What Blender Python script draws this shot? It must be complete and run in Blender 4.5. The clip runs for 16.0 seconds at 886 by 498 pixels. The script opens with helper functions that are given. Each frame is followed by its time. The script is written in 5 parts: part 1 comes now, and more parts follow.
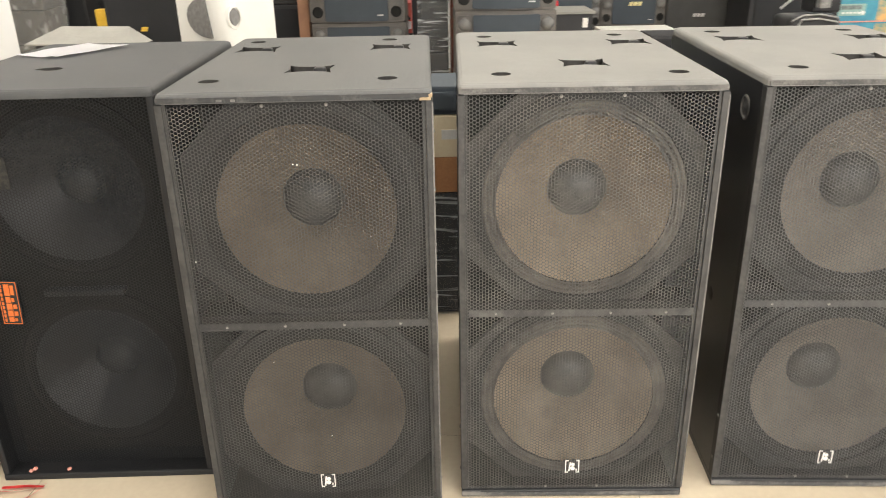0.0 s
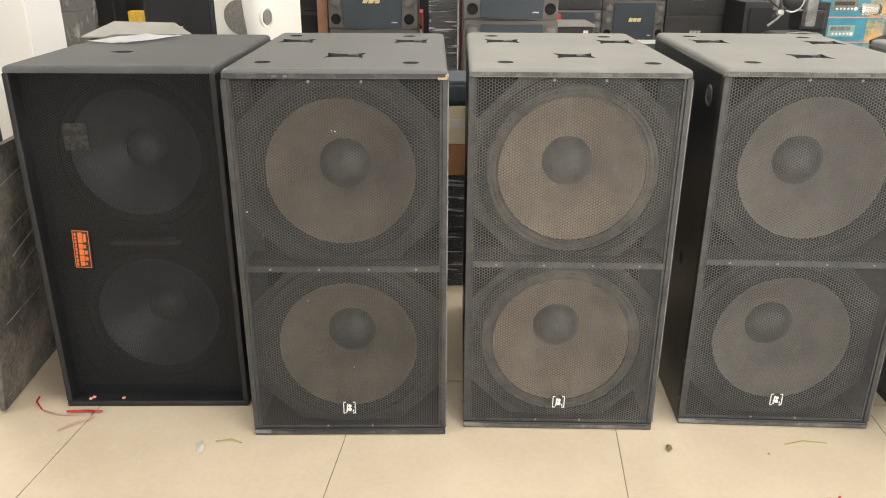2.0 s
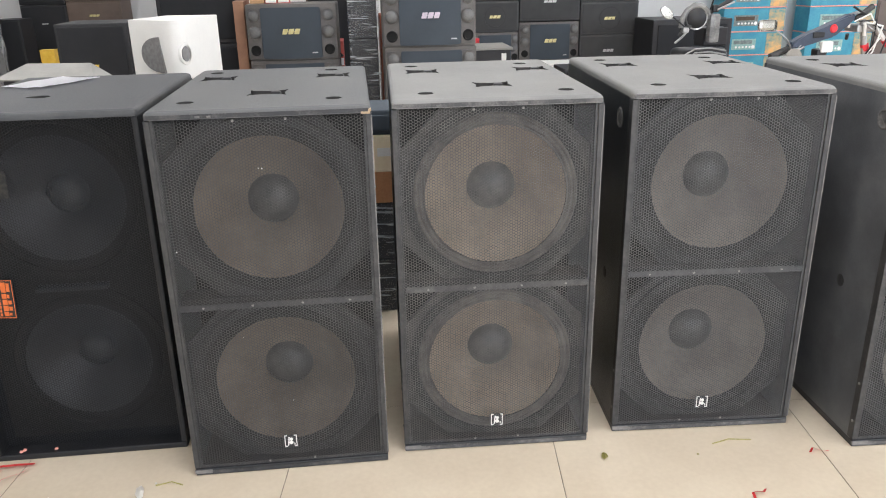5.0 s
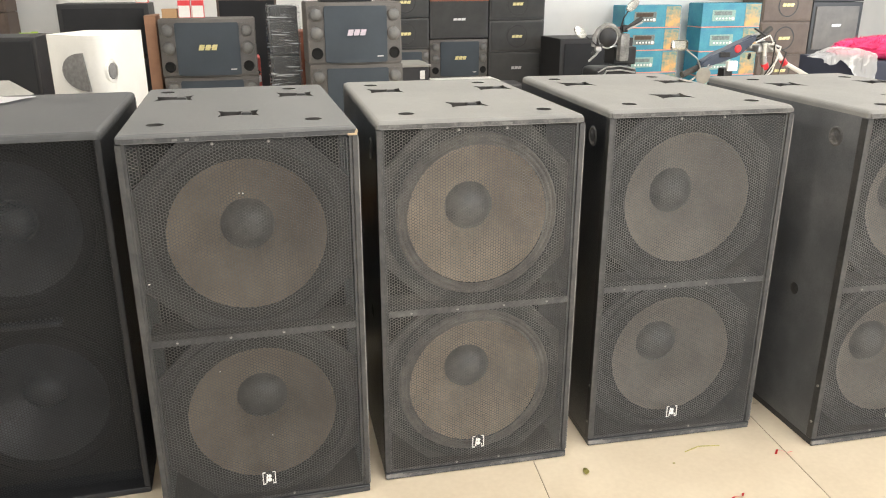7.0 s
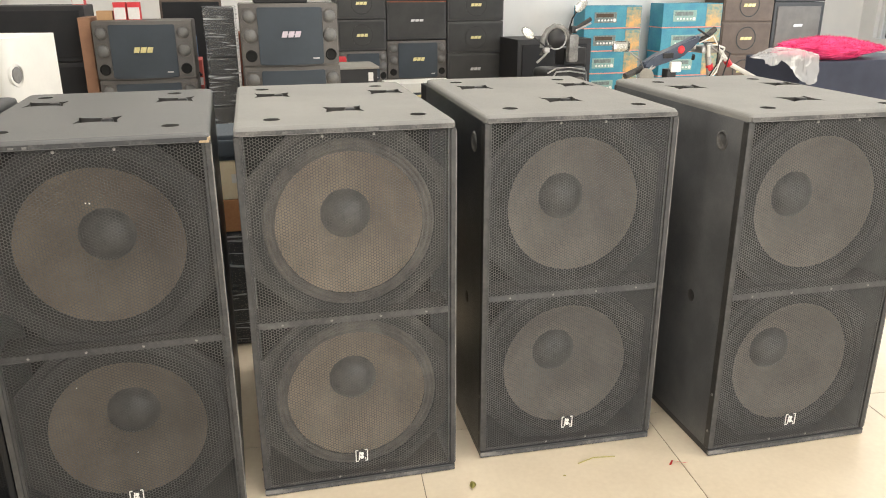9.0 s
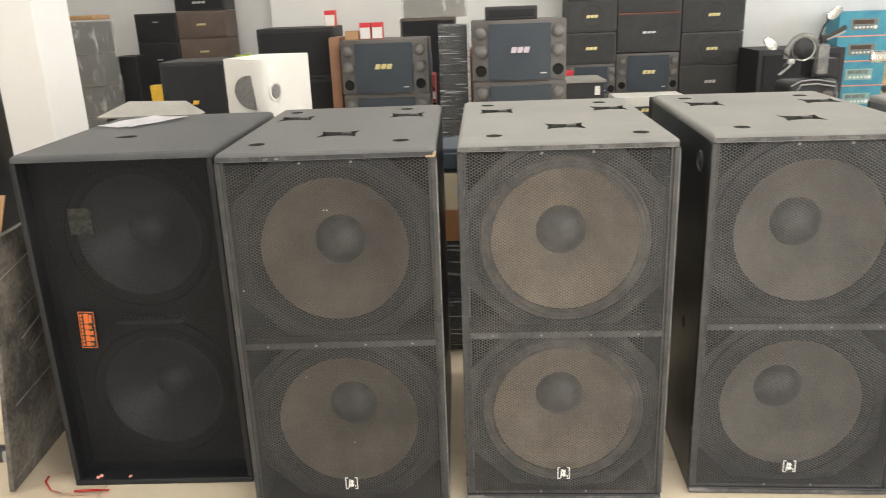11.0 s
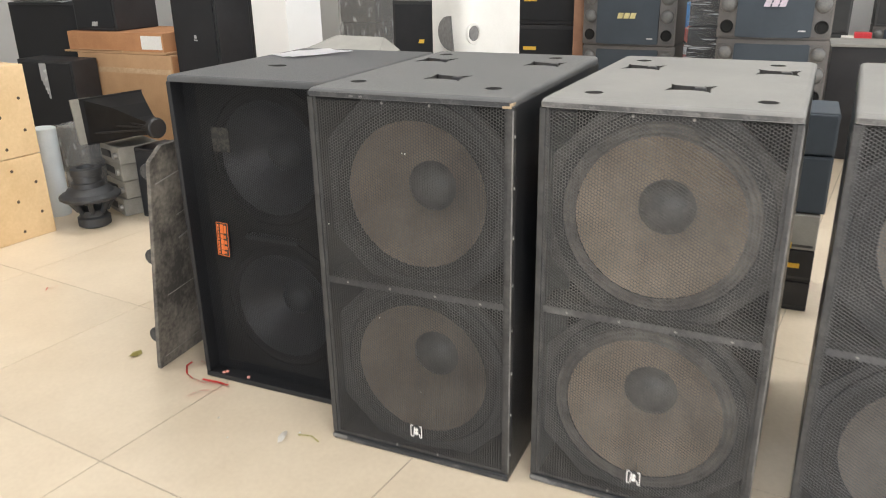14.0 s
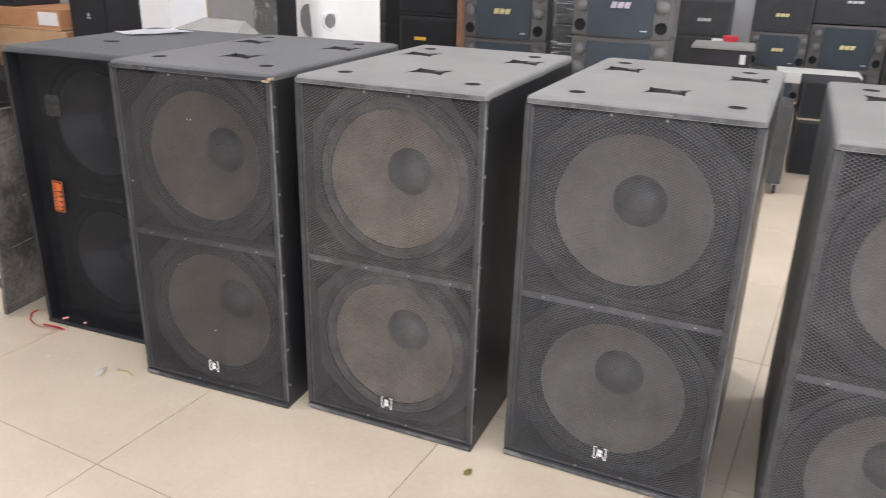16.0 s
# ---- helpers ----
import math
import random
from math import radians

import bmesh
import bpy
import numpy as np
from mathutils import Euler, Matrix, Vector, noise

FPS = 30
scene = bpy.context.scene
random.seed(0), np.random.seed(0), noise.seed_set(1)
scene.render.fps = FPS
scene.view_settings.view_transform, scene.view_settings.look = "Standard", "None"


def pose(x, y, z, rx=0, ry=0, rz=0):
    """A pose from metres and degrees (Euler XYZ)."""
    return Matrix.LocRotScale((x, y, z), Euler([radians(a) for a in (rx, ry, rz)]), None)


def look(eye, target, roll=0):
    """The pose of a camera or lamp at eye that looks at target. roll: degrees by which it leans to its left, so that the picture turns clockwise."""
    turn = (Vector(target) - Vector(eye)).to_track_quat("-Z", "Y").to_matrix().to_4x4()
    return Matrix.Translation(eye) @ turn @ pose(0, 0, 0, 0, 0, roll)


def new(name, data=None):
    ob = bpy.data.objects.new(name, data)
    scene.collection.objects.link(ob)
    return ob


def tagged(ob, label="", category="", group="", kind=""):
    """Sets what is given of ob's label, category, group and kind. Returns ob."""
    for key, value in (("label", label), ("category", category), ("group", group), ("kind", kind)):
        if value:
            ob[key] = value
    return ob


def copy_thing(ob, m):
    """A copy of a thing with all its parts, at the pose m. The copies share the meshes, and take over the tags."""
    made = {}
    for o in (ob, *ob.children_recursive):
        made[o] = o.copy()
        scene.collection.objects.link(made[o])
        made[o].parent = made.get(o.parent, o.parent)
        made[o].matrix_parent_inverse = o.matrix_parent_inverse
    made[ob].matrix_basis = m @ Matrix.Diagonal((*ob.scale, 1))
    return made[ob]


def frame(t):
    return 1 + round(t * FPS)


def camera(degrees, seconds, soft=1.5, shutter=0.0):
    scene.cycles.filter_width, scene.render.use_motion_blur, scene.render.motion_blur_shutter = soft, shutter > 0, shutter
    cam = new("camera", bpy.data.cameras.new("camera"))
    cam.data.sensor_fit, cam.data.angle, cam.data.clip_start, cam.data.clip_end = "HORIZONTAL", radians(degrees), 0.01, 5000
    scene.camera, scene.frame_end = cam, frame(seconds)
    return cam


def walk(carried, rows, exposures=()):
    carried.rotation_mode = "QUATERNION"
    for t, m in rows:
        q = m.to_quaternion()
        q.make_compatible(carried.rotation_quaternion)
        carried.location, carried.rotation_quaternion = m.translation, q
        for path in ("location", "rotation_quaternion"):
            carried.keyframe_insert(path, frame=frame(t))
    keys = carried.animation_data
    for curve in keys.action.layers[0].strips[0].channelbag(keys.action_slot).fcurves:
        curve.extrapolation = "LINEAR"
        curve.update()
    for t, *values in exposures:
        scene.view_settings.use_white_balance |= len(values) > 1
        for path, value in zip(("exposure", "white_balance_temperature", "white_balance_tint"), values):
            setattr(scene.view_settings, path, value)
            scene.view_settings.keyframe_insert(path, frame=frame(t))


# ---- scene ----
cam = camera(59.7, 16.0, soft=1.0, shutter=0.5)
PATH = [
    (0, (-0.011, -0.061, 1.417), (0.015, 1.784, 0.645), -1.1),
    (0.5, (-0.127, -0.148, 1.403), (0.024, 1.696, 0.643), -1.1),
    (1, (-0.108, -0.26, 1.41), (0.006, 1.586, 0.649), 0.4),
    (1.5, (-0.06, -0.388, 1.399), (-0.022, 1.463, 0.64), 0.9),
    (2, (-0.043, -0.441, 1.405), (-0.018, 1.418, 0.669), 0.3),
    (2.5, (-0.025, -0.46, 1.403), (0.032, 1.408, 0.692), 0.1),
    (3, (0.017, -0.494, 1.409), (0.142, 1.375, 0.708), -0.3),
    (3.5, (0.042, -0.517, 1.415), (0.271, 1.342, 0.712), -0.6),
    (4, (0.071, -0.53, 1.417), (0.33, 1.324, 0.715), -0.8),
    (4.5, (0.035, -0.513, 1.43), (0.207, 1.354, 0.734), -1.2),
    (7, (-0.285, -0.397, 1.449), (0.188, 1.433, 0.796), 0.0),
    (7.5, (-0.227, -0.41, 1.446), (0.273, 1.413, 0.793), 0.2),
    (8, (-0.105, -0.395, 1.452), (0.419, 1.419, 0.793), 0.1),
    (10.5, (0.096, -0.454, 1.45), (0.244, 1.44, 0.826), -1.8),
    (11, (0.062, -0.427, 1.467), (0.007, 1.476, 0.854), -2.2),
    (11.5, (0.065, -0.358, 1.447), (-0.034, 1.532, 0.799), -1.8),
    (12, (0.092, -0.26, 1.443), (-0.117, 1.617, 0.783), -0.0),
    (12.5, (0.112, -0.193, 1.448), (-0.265, 1.651, 0.772), 0.5),
    (13, (0.293, -0.124, 1.447), (-0.232, 1.69, 0.788), 0.2),
    (13.5, (0.47, -0.076, 1.432), (-0.285, 1.643, 0.742), -1.3),
    (14, (0.6, -0.195, 1.425), (-0.173, 1.508, 0.716), -1.1),
    (14.5, (0.743, -0.321, 1.426), (0.013, 1.39, 0.691), -0.3),
    (15, (0.929, -0.317, 1.444), (0.183, 1.388, 0.711), 1.0),
    (15.5, (1.156, -0.279, 1.45), (0.401, 1.419, 0.711), 1.5),
    (16, (1.257, -0.315, 1.45), (0.586, 1.422, 0.722), 1.5),
]
walk(cam, [(t, look(eye, target, roll)) for t, eye, target, roll in PATH],
     exposures=[(0, 0.36, 6700, 10), (0.5, 0.33, 6700, 10), (1, 0.26, 6750, 10), (1.5, 0.17, 6800, 10), (2.5, 0.17, 6250, 10), (4, 0.07, 6100, 11), (4.7, 0.07, 5850, 13), (6.8, 0.32, 6400, 10), (7.5, 0.31, 6550, 10), (8.2, 0.2, 6600, 10), (10.3, 0.12, 6550, 10), (11.5, 0.1, 6500, 10), (12.5, 0.17, 6450, 10), (13, 0.25, 6450, 10), (13.5, 0.16, 6650, 10), (14, 0.12, 6150, 11), (14.5, 0.08, 6000, 13), (15.5, -0.05, 5850, 17), (16, 0.0, 5850, 17)])

# ---- world and light ----
world = bpy.data.worlds.new("world")
scene.world = world
world.use_nodes = True
wn = world.node_tree
sky = wn.nodes.new("ShaderNodeTexSky")
sky.sky_type = "NISHITA"
sky.sun_disc = False
sky.sun_elevation, sky.sun_rotation = radians(50), radians(160)
wn.links.new(sky.outputs[0], wn.nodes["Background"].inputs[0])
wn.nodes["Background"].inputs[1].default_value = 0.1


def lamp(name, kind, m, energy, color, size=1.0, size_y=1.0):
    data = bpy.data.lights.new(name, kind)
    data.energy, data.color = energy, color
    if kind == "AREA":
        data.shape, data.size, data.size_y = "RECTANGLE", size, size_y
    else:
        data.angle = size
    ob = new(name, data)
    ob.matrix_world = m
    return ob


lamp("sun", "SUN", look((0, 0, 0), (0.35, 0.9, -1.2)), 1.0, (1, 0.95, 0.88), radians(10))
# daylight in an assumed, unseen shop front and in the side window
lamp("assumed_front_daylight", "AREA", look((3.0, -4.3, 1.55), (2.6, 5, 1.0)), 350, (1.0, 0.97, 0.93), 7.0, 2.8)
lamp("side_window_daylight", "AREA", look((8.0, 5.0, 1.75), (0, 4.0, 1.0)), 170, (0.95, 0.98, 1.0), 4.6, 1.9)
# Ceiling tubes are out of view, added to light the tops from above.
TUBES = [(-2.6, 0.6), (0.4, 0.6), (3.4, 0.6), (-2.6, 3.4), (0.4, 3.4), (3.4, 3.4), (-2.6, 6.4), (0.4, 6.4), (3.4, 6.4)]
for tx, ty in TUBES:
    lamp("assumed_tube_light", "AREA", look((tx, ty, 3.38), (tx, ty + 0.001, 0)), 38 if ty < 5 else 16, (1.0, 0.95, 0.87), 1.2, 0.22)


# ---- materials ----
def mat(name, a, b, rough=0.6, metal=0.0, scale=8.0, fine=140.0, bump=0.08, spread=0.12, spec=0.5, vary=0.0, lo=0.35, hi=0.68, coat=0.0):
    """a and b: the colours between which stains run; fine: the grain; vary: change from object to object."""
    m = bpy.data.materials.new(name)
    m.use_nodes = True
    t = m.node_tree
    n, l = t.nodes, t.links
    bs = n["Principled BSDF"]
    bs.inputs["Metallic"].default_value = metal
    bs.inputs["Specular IOR Level"].default_value = spec
    bs.inputs["Coat Weight"].default_value = coat
    co = n.new("ShaderNodeTexCoord")
    big = n.new("ShaderNodeTexNoise")
    big.inputs["Scale"].default_value, big.inputs["Detail"].default_value, big.inputs["Roughness"].default_value = scale, 6, 0.62
    l.new(co.outputs["Object"], big.inputs["Vector"])
    sm = n.new("ShaderNodeTexNoise")
    sm.inputs["Scale"].default_value, sm.inputs["Detail"].default_value = fine, 3
    l.new(co.outputs["Object"], sm.inputs["Vector"])
    add = n.new("ShaderNodeMath")
    add.operation = "MULTIPLY_ADD"
    add.inputs[1].default_value = 0.35
    l.new(sm.outputs[0], add.inputs[0])
    l.new(big.outputs[0], add.inputs[2])
    ra = n.new("ShaderNodeMapRange")
    ra.inputs[1].default_value, ra.inputs[2].default_value = lo + 0.17, hi + 0.17
    l.new(add.outputs[0], ra.inputs[0])
    mix = n.new("ShaderNodeMix")
    mix.data_type = "RGBA"
    mix.inputs[6].default_value, mix.inputs[7].default_value = (*a, 1), (*b, 1)
    l.new(ra.outputs[0], mix.inputs[0])
    out = mix.outputs[2]
    if vary:
        inf = n.new("ShaderNodeObjectInfo")
        vr = n.new("ShaderNodeMapRange")
        vr.inputs[3].default_value, vr.inputs[4].default_value = 1 - vary, 1 + vary
        l.new(inf.outputs["Random"], vr.inputs[0])
        hs = n.new("ShaderNodeHueSaturation")
        l.new(vr.outputs[0], hs.inputs["Value"])
        l.new(out, hs.inputs["Color"])
        out = hs.outputs[0]
    l.new(out, bs.inputs["Base Color"])
    rr = n.new("ShaderNodeMapRange")
    rr.inputs[3].default_value, rr.inputs[4].default_value = max(rough - spread, 0.02), min(rough + spread, 1)
    l.new(add.outputs[0], rr.inputs[0])
    l.new(rr.outputs[0], bs.inputs["Roughness"])
    if bump:
        bu = n.new("ShaderNodeBump")
        bu.inputs["Strength"].default_value, bu.inputs["Distance"].default_value = bump, 0.004
        l.new(sm.outputs[0], bu.inputs["Height"])
        l.new(bu.outputs[0], bs.inputs["Normal"])
    return m


M_FLOOR = mat("polished_floor_tile", (0.62, 0.53, 0.40), (0.70, 0.61, 0.47), 0.30, scale=2.2, fine=60, bump=0, spread=0.06, vary=0.03)
M_JOINT = mat("tile_joint", (0.20, 0.16, 0.12), (0.30, 0.25, 0.19), 0.9)
M_WALL = mat("white_wall_paint", (0.72, 0.73, 0.73), (0.80, 0.80, 0.79), 0.75, scale=1.2, fine=90, bump=0.03)
M_CEIL = mat("ceiling_paint", (0.70, 0.70, 0.69), (0.76, 0.76, 0.75), 0.85, scale=1.0)
M_COLUMN = mat("column_paint", (0.78, 0.78, 0.77), (0.83, 0.83, 0.82), 0.6, scale=1.5, bump=0.02)
M_CAB = mat("speckled_black_cabinet_paint", (0.016, 0.017, 0.019), (0.034, 0.035, 0.037), 0.30, scale=5, fine=320, bump=0.12, lo=0.40, hi=0.75)
# Top slabs: dust, and overhead light on them, both lighten this colour.
M_LIT_DUST = mat("dusty_lit_cabinet_top", (0.178, 0.177, 0.171), (0.232, 0.230, 0.221), 0.62, scale=4, fine=330, bump=0.30)
M_EDGE = mat("worn_cabinet_edge", (0.06, 0.06, 0.06), (0.22, 0.21, 0.20), 0.7, scale=10, fine=200, bump=0.2, lo=0.45, hi=0.8)
M_BEAD = mat("rubbed_highlit_paint", (0.08, 0.08, 0.078), (0.25, 0.24, 0.225), 0.5, scale=9, fine=60, bump=0.1, lo=0.35, hi=0.8)
M_CAB_H = mat("matt_black_cabinet_paint", (0.007, 0.0075, 0.009), (0.016, 0.017, 0.019), 0.5, scale=5, fine=320, bump=0.35, lo=0.40, hi=0.75)
M_CHIP = mat("bare_chipped_wood", (0.34, 0.25, 0.15), (0.5, 0.4, 0.27), 0.8, scale=60)
M_GRILLE = mat("dusty_grille_steel", (0.040, 0.040, 0.041), (0.086, 0.085, 0.082), 0.5, metal=0.0, scale=5, fine=90, bump=0.0)
M_GRILLE_H = mat("black_grille_steel", (0.010, 0.0104, 0.0115), (0.020, 0.0207, 0.0222), 0.55, spec=0.35, scale=5, fine=90, bump=0.0)
M_CONE = mat("brown_paper_cone", (0.108, 0.088, 0.067), (0.165, 0.134, 0.103), 0.85, scale=9, fine=120, bump=0.12)
M_CONE_PALE = mat("pale_dusty_paper_cone", (0.195, 0.156, 0.114), (0.30, 0.242, 0.180), 0.85, scale=9, fine=120, bump=0.12)
M_SURR_PALE = mat("dust_rubbed_surround", (0.06, 0.057, 0.052), (0.15, 0.138, 0.12), 0.8, scale=16)
M_GRILLE_PALE = mat("rubbed_dusty_grille_steel", (0.067, 0.066, 0.065), (0.17, 0.166, 0.157), 0.5, scale=7, fine=60, bump=0.0, lo=0.42, hi=0.8)
M_STRIP = mat("dull_folded_steel_edge", (0.022, 0.022, 0.023), (0.06, 0.059, 0.056), 0.5, scale=14, fine=120, bump=0.05)
M_CONE_H = mat("black_paper_cone", (0.022, 0.024, 0.028), (0.040, 0.042, 0.047), 0.38, scale=9, fine=120, bump=0.1)
M_CAP = mat("dark_dust_cap", (0.034, 0.034, 0.034), (0.070, 0.068, 0.064), 0.42, scale=20, fine=200, bump=0.1)
M_CAP_PALE = mat("dusty_dust_cap", (0.050, 0.051, 0.050), (0.110, 0.107, 0.100), 0.32, scale=20, fine=200, bump=0.1)
# Paper cone greyed: veiling glare on the right cabinets is mixed into it.
M_CONE_GREY = mat("hazed_grey_paper_cone", (0.142, 0.124, 0.104), (0.212, 0.186, 0.157), 0.8, scale=7, fine=120, bump=0.1)
# Black grille steel paled by the same glare, as colour.
M_GRILLE_MID = mat("hazed_grille_steel", (0.060, 0.061, 0.063), (0.135, 0.135, 0.134), 0.5, scale=6, fine=70, bump=0.0, lo=0.38, hi=0.78)
M_LID_DARK = mat("darker_grey_lid", (0.082, 0.085, 0.087), (0.120, 0.122, 0.122), 0.52, scale=3.5, fine=330, bump=0.30)
M_RIM_DARK = mat("dark_scuffed_rim", (0.030, 0.031, 0.033), (0.12, 0.118, 0.112), 0.55, scale=12, fine=160, bump=0.15, lo=0.48, hi=0.82)
# Dust smudges on black paint; the overall paleness is glare put into the colour.
M_SIDE_HAZE = mat("smudged_hazed_side", (0.075, 0.079, 0.085), (0.165, 0.168, 0.172), 0.5, scale=4, fine=260, bump=0.2, lo=0.40, hi=0.80)
M_SURR_DARK = mat("plain_dark_surround", (0.014, 0.014, 0.014), (0.028, 0.027, 0.026), 0.8, scale=16)
M_SURR = mat("cloth_surround", (0.045, 0.043, 0.040), (0.08, 0.075, 0.068), 0.8, scale=20)
M_BAFFLE_PALE = mat("dusty_baffle_board", (0.040, 0.039, 0.037), (0.072, 0.070, 0.065), 0.75, scale=6)
M_BAFFLE = mat("baffle_board", (0.021, 0.0215, 0.022), (0.038, 0.038, 0.038), 0.75, scale=6)
# Near-black that stands in for shade in ports and behind baffles.
M_CAVITY = mat("cavity_shade_black", (0.006, 0.006, 0.006), (0.010, 0.010, 0.010), 0.9)
M_BOLT = mat("zinc_bolt", (0.16, 0.16, 0.15), (0.34, 0.33, 0.31), 0.55, metal=0.6, scale=60, bump=0)
M_BADGE = mat("white_badge_print", (0.75, 0.74, 0.70), (0.82, 0.81, 0.78), 0.5, scale=60, bump=0)
M_BLACKPL = mat("black_plastic", (0.012, 0.012, 0.013), (0.022, 0.022, 0.024), 0.4, scale=12, fine=200, bump=0.05)
M_ORANGE = mat("orange_badge", (0.56, 0.12, 0.02), (0.66, 0.17, 0.04), 0.45, scale=40, bump=0)
M_PAPER = mat("white_paper", (0.80, 0.80, 0.83), (0.86, 0.86, 0.88), 0.9, scale=10, bump=0.02)
M_GREYSPK = mat("grey_blue_speaker_cloth", (0.040, 0.052, 0.066), (0.052, 0.066, 0.082), 0.75, scale=6, fine=400, bump=0.2)
M_GREYBODY = mat("grey_speaker_body", (0.105, 0.097, 0.091), (0.150, 0.139, 0.129), 0.5, scale=6, fine=200, bump=0.05)
M_GOLD = mat("pale_gold_badge", (0.62, 0.54, 0.24), (0.75, 0.68, 0.36), 0.4, metal=0.4, scale=40, bump=0)
M_SILVER = mat("silver_badge", (0.5, 0.5, 0.5), (0.65, 0.65, 0.65), 0.35, metal=0.5, scale=40, bump=0)
M_CHEEK = mat("brown_grey_cheek", (0.088, 0.083, 0.080), (0.135, 0.127, 0.120), 0.45, scale=9, fine=200, bump=0.05)
M_PRISM = mat("shimmering_silver_badge", (0.46, 0.43, 0.47), (0.60, 0.50, 0.58), 0.4, metal=0.4, scale=40, bump=0)
M_DOME = mat("tweeter_dome_grey", (0.10, 0.10, 0.10), (0.17, 0.17, 0.165), 0.45, scale=20, bump=0.05)
# Lighter copies of the black vinyl and cloth: window haze painted into them.
M_STACKBOX = mat("hazed_black_speaker_vinyl", (0.045, 0.046, 0.047), (0.072, 0.072, 0.072), 0.55, scale=5, fine=240, bump=0.12, vary=0.15)
M_STACKCLOTH = mat("hazed_black_speaker_cloth", (0.046, 0.047, 0.048), (0.066, 0.067, 0.067), 0.8, scale=6, fine=420, bump=0.2, vary=0.2)
M_BLACKBOX = mat("black_speaker_vinyl", (0.014, 0.014, 0.016), (0.026, 0.026, 0.029), 0.5, scale=5, fine=240, bump=0.12, vary=0.2)
M_BLACKCLOTH = mat("black_speaker_cloth", (0.010, 0.011, 0.013), (0.018, 0.019, 0.022), 0.8, scale=6, fine=420, bump=0.2, vary=0.15)
M_BROWNSPK = mat("brown_speaker_vinyl", (0.10, 0.072, 0.058), (0.145, 0.108, 0.088), 0.6, scale=5, fine=200, vary=0.08)
M_REDTRIM = mat("red_brown_trim", (0.22, 0.06, 0.03), (0.32, 0.10, 0.05), 0.5, scale=20)
M_CARTON = mat("brown_cardboard", (0.42, 0.255, 0.13), (0.52, 0.33, 0.18), 0.85, scale=4, fine=120, vary=0.06)
M_CARTON_O = mat("orange_brown_cardboard", (0.40, 0.19, 0.085), (0.52, 0.27, 0.13), 0.8, scale=4, fine=120)
M_CHIPBOARD = mat("red_brown_chipboard", (0.24, 0.125, 0.075), (0.33, 0.18, 0.11), 0.7, scale=7, fine=200)
M_PRINT = mat("dark_carton_print", (0.07, 0.05, 0.035), (0.10, 0.07, 0.05), 0.9, scale=40, bump=0)
M_TAPE = mat("clear_packing_tape", (0.50, 0.34, 0.20), (0.60, 0.43, 0.27), 0.15, scale=30, bump=0.05)
M_PLY = mat("pale_plywood", (0.62, 0.44, 0.235), (0.74, 0.55, 0.32), 0.55, scale=3, fine=60, bump=0.05)
M_PLYEDGE = mat("wood_edge", (0.40, 0.30, 0.19), (0.52, 0.41, 0.28), 0.8, scale=30)
# Cream brightened to imitate sunlight on the crate, which no lamp reaches.
M_PALEBOX = mat("sunlit_cream_board", (0.78, 0.66, 0.46), (0.86, 0.76, 0.56), 0.6, scale=4, fine=80, bump=0.04)
M_BOARD = mat("grimy_dolly_board", (0.050, 0.046, 0.041), (0.25, 0.225, 0.19), 0.75, scale=5, fine=60, bump=0.3, lo=0.38, hi=0.72)
M_SCRATCH = mat("pale_scratch", (0.17, 0.16, 0.145), (0.28, 0.265, 0.24), 0.8, scale=30)
M_RUBBER = mat("grey_rubber_wheel", (0.03, 0.03, 0.03), (0.07, 0.068, 0.065), 0.7, scale=30)
M_STEEL = mat("dull_steel", (0.32, 0.32, 0.32), (0.5, 0.5, 0.49), 0.4, metal=0.9, scale=20)
M_WHITEPL = mat("white_speaker_paint", (0.72, 0.71, 0.67), (0.78, 0.77, 0.73), 0.45, scale=5, bump=0.02)
M_GREYMESH = mat("grey_mesh_grille", (0.15, 0.145, 0.14), (0.23, 0.225, 0.22), 0.6, scale=60, fine=500, bump=0.3)
M_TEAL = mat("teal_printed_carton", (0.035, 0.22, 0.34), (0.07, 0.33, 0.41), 0.5, scale=6, fine=60, bump=0.02)
M_PEACH = mat("orange_carton_print", (0.04, 0.25, 0.25), (0.72, 0.40, 0.14), 0.5, scale=7, fine=40, bump=0, lo=0.30, hi=0.66)
M_PINKLINE = mat("pink_carton_edge", (0.72, 0.26, 0.20), (0.8, 0.4, 0.32), 0.6, scale=20)
M_DEVICE = mat("grey_device_print", (0.10, 0.13, 0.13), (0.24, 0.28, 0.26), 0.5, scale=30, bump=0)
M_PALEGREEN = mat("pale_green_print", (0.20, 0.36, 0.33), (0.34, 0.48, 0.42), 0.5, scale=30, bump=0)
M_DULLRED = mat("dull_red_carton", (0.42, 0.075, 0.06), (0.54, 0.12, 0.10), 0.5, scale=8)
M_BLUEBOX = mat("bright_blue_carton", (0.04, 0.17, 0.42), (0.09, 0.27, 0.55), 0.45, scale=8)
M_RED = mat("red_paint", (0.60, 0.02, 0.03), (0.72, 0.05, 0.06), 0.4, scale=20, bump=0.02)
M_REDFILM = mat("red_plastic_ribbon", (0.66, 0.03, 0.035), (0.78, 0.08, 0.07), 0.35, scale=40, bump=0.05)
M_PINK = mat("fluffy_pink_cloth", (0.66, 0.03, 0.14), (0.80, 0.08, 0.24), 0.95, scale=12, fine=90, bump=0.8)
M_YELLOW = mat("yellow_label", (0.70, 0.42, 0.03), (0.82, 0.55, 0.08), 0.5, scale=20, bump=0)
M_LIME = mat("lime_plastic", (0.40, 0.62, 0.04), (0.52, 0.72, 0.1), 0.4, scale=20)
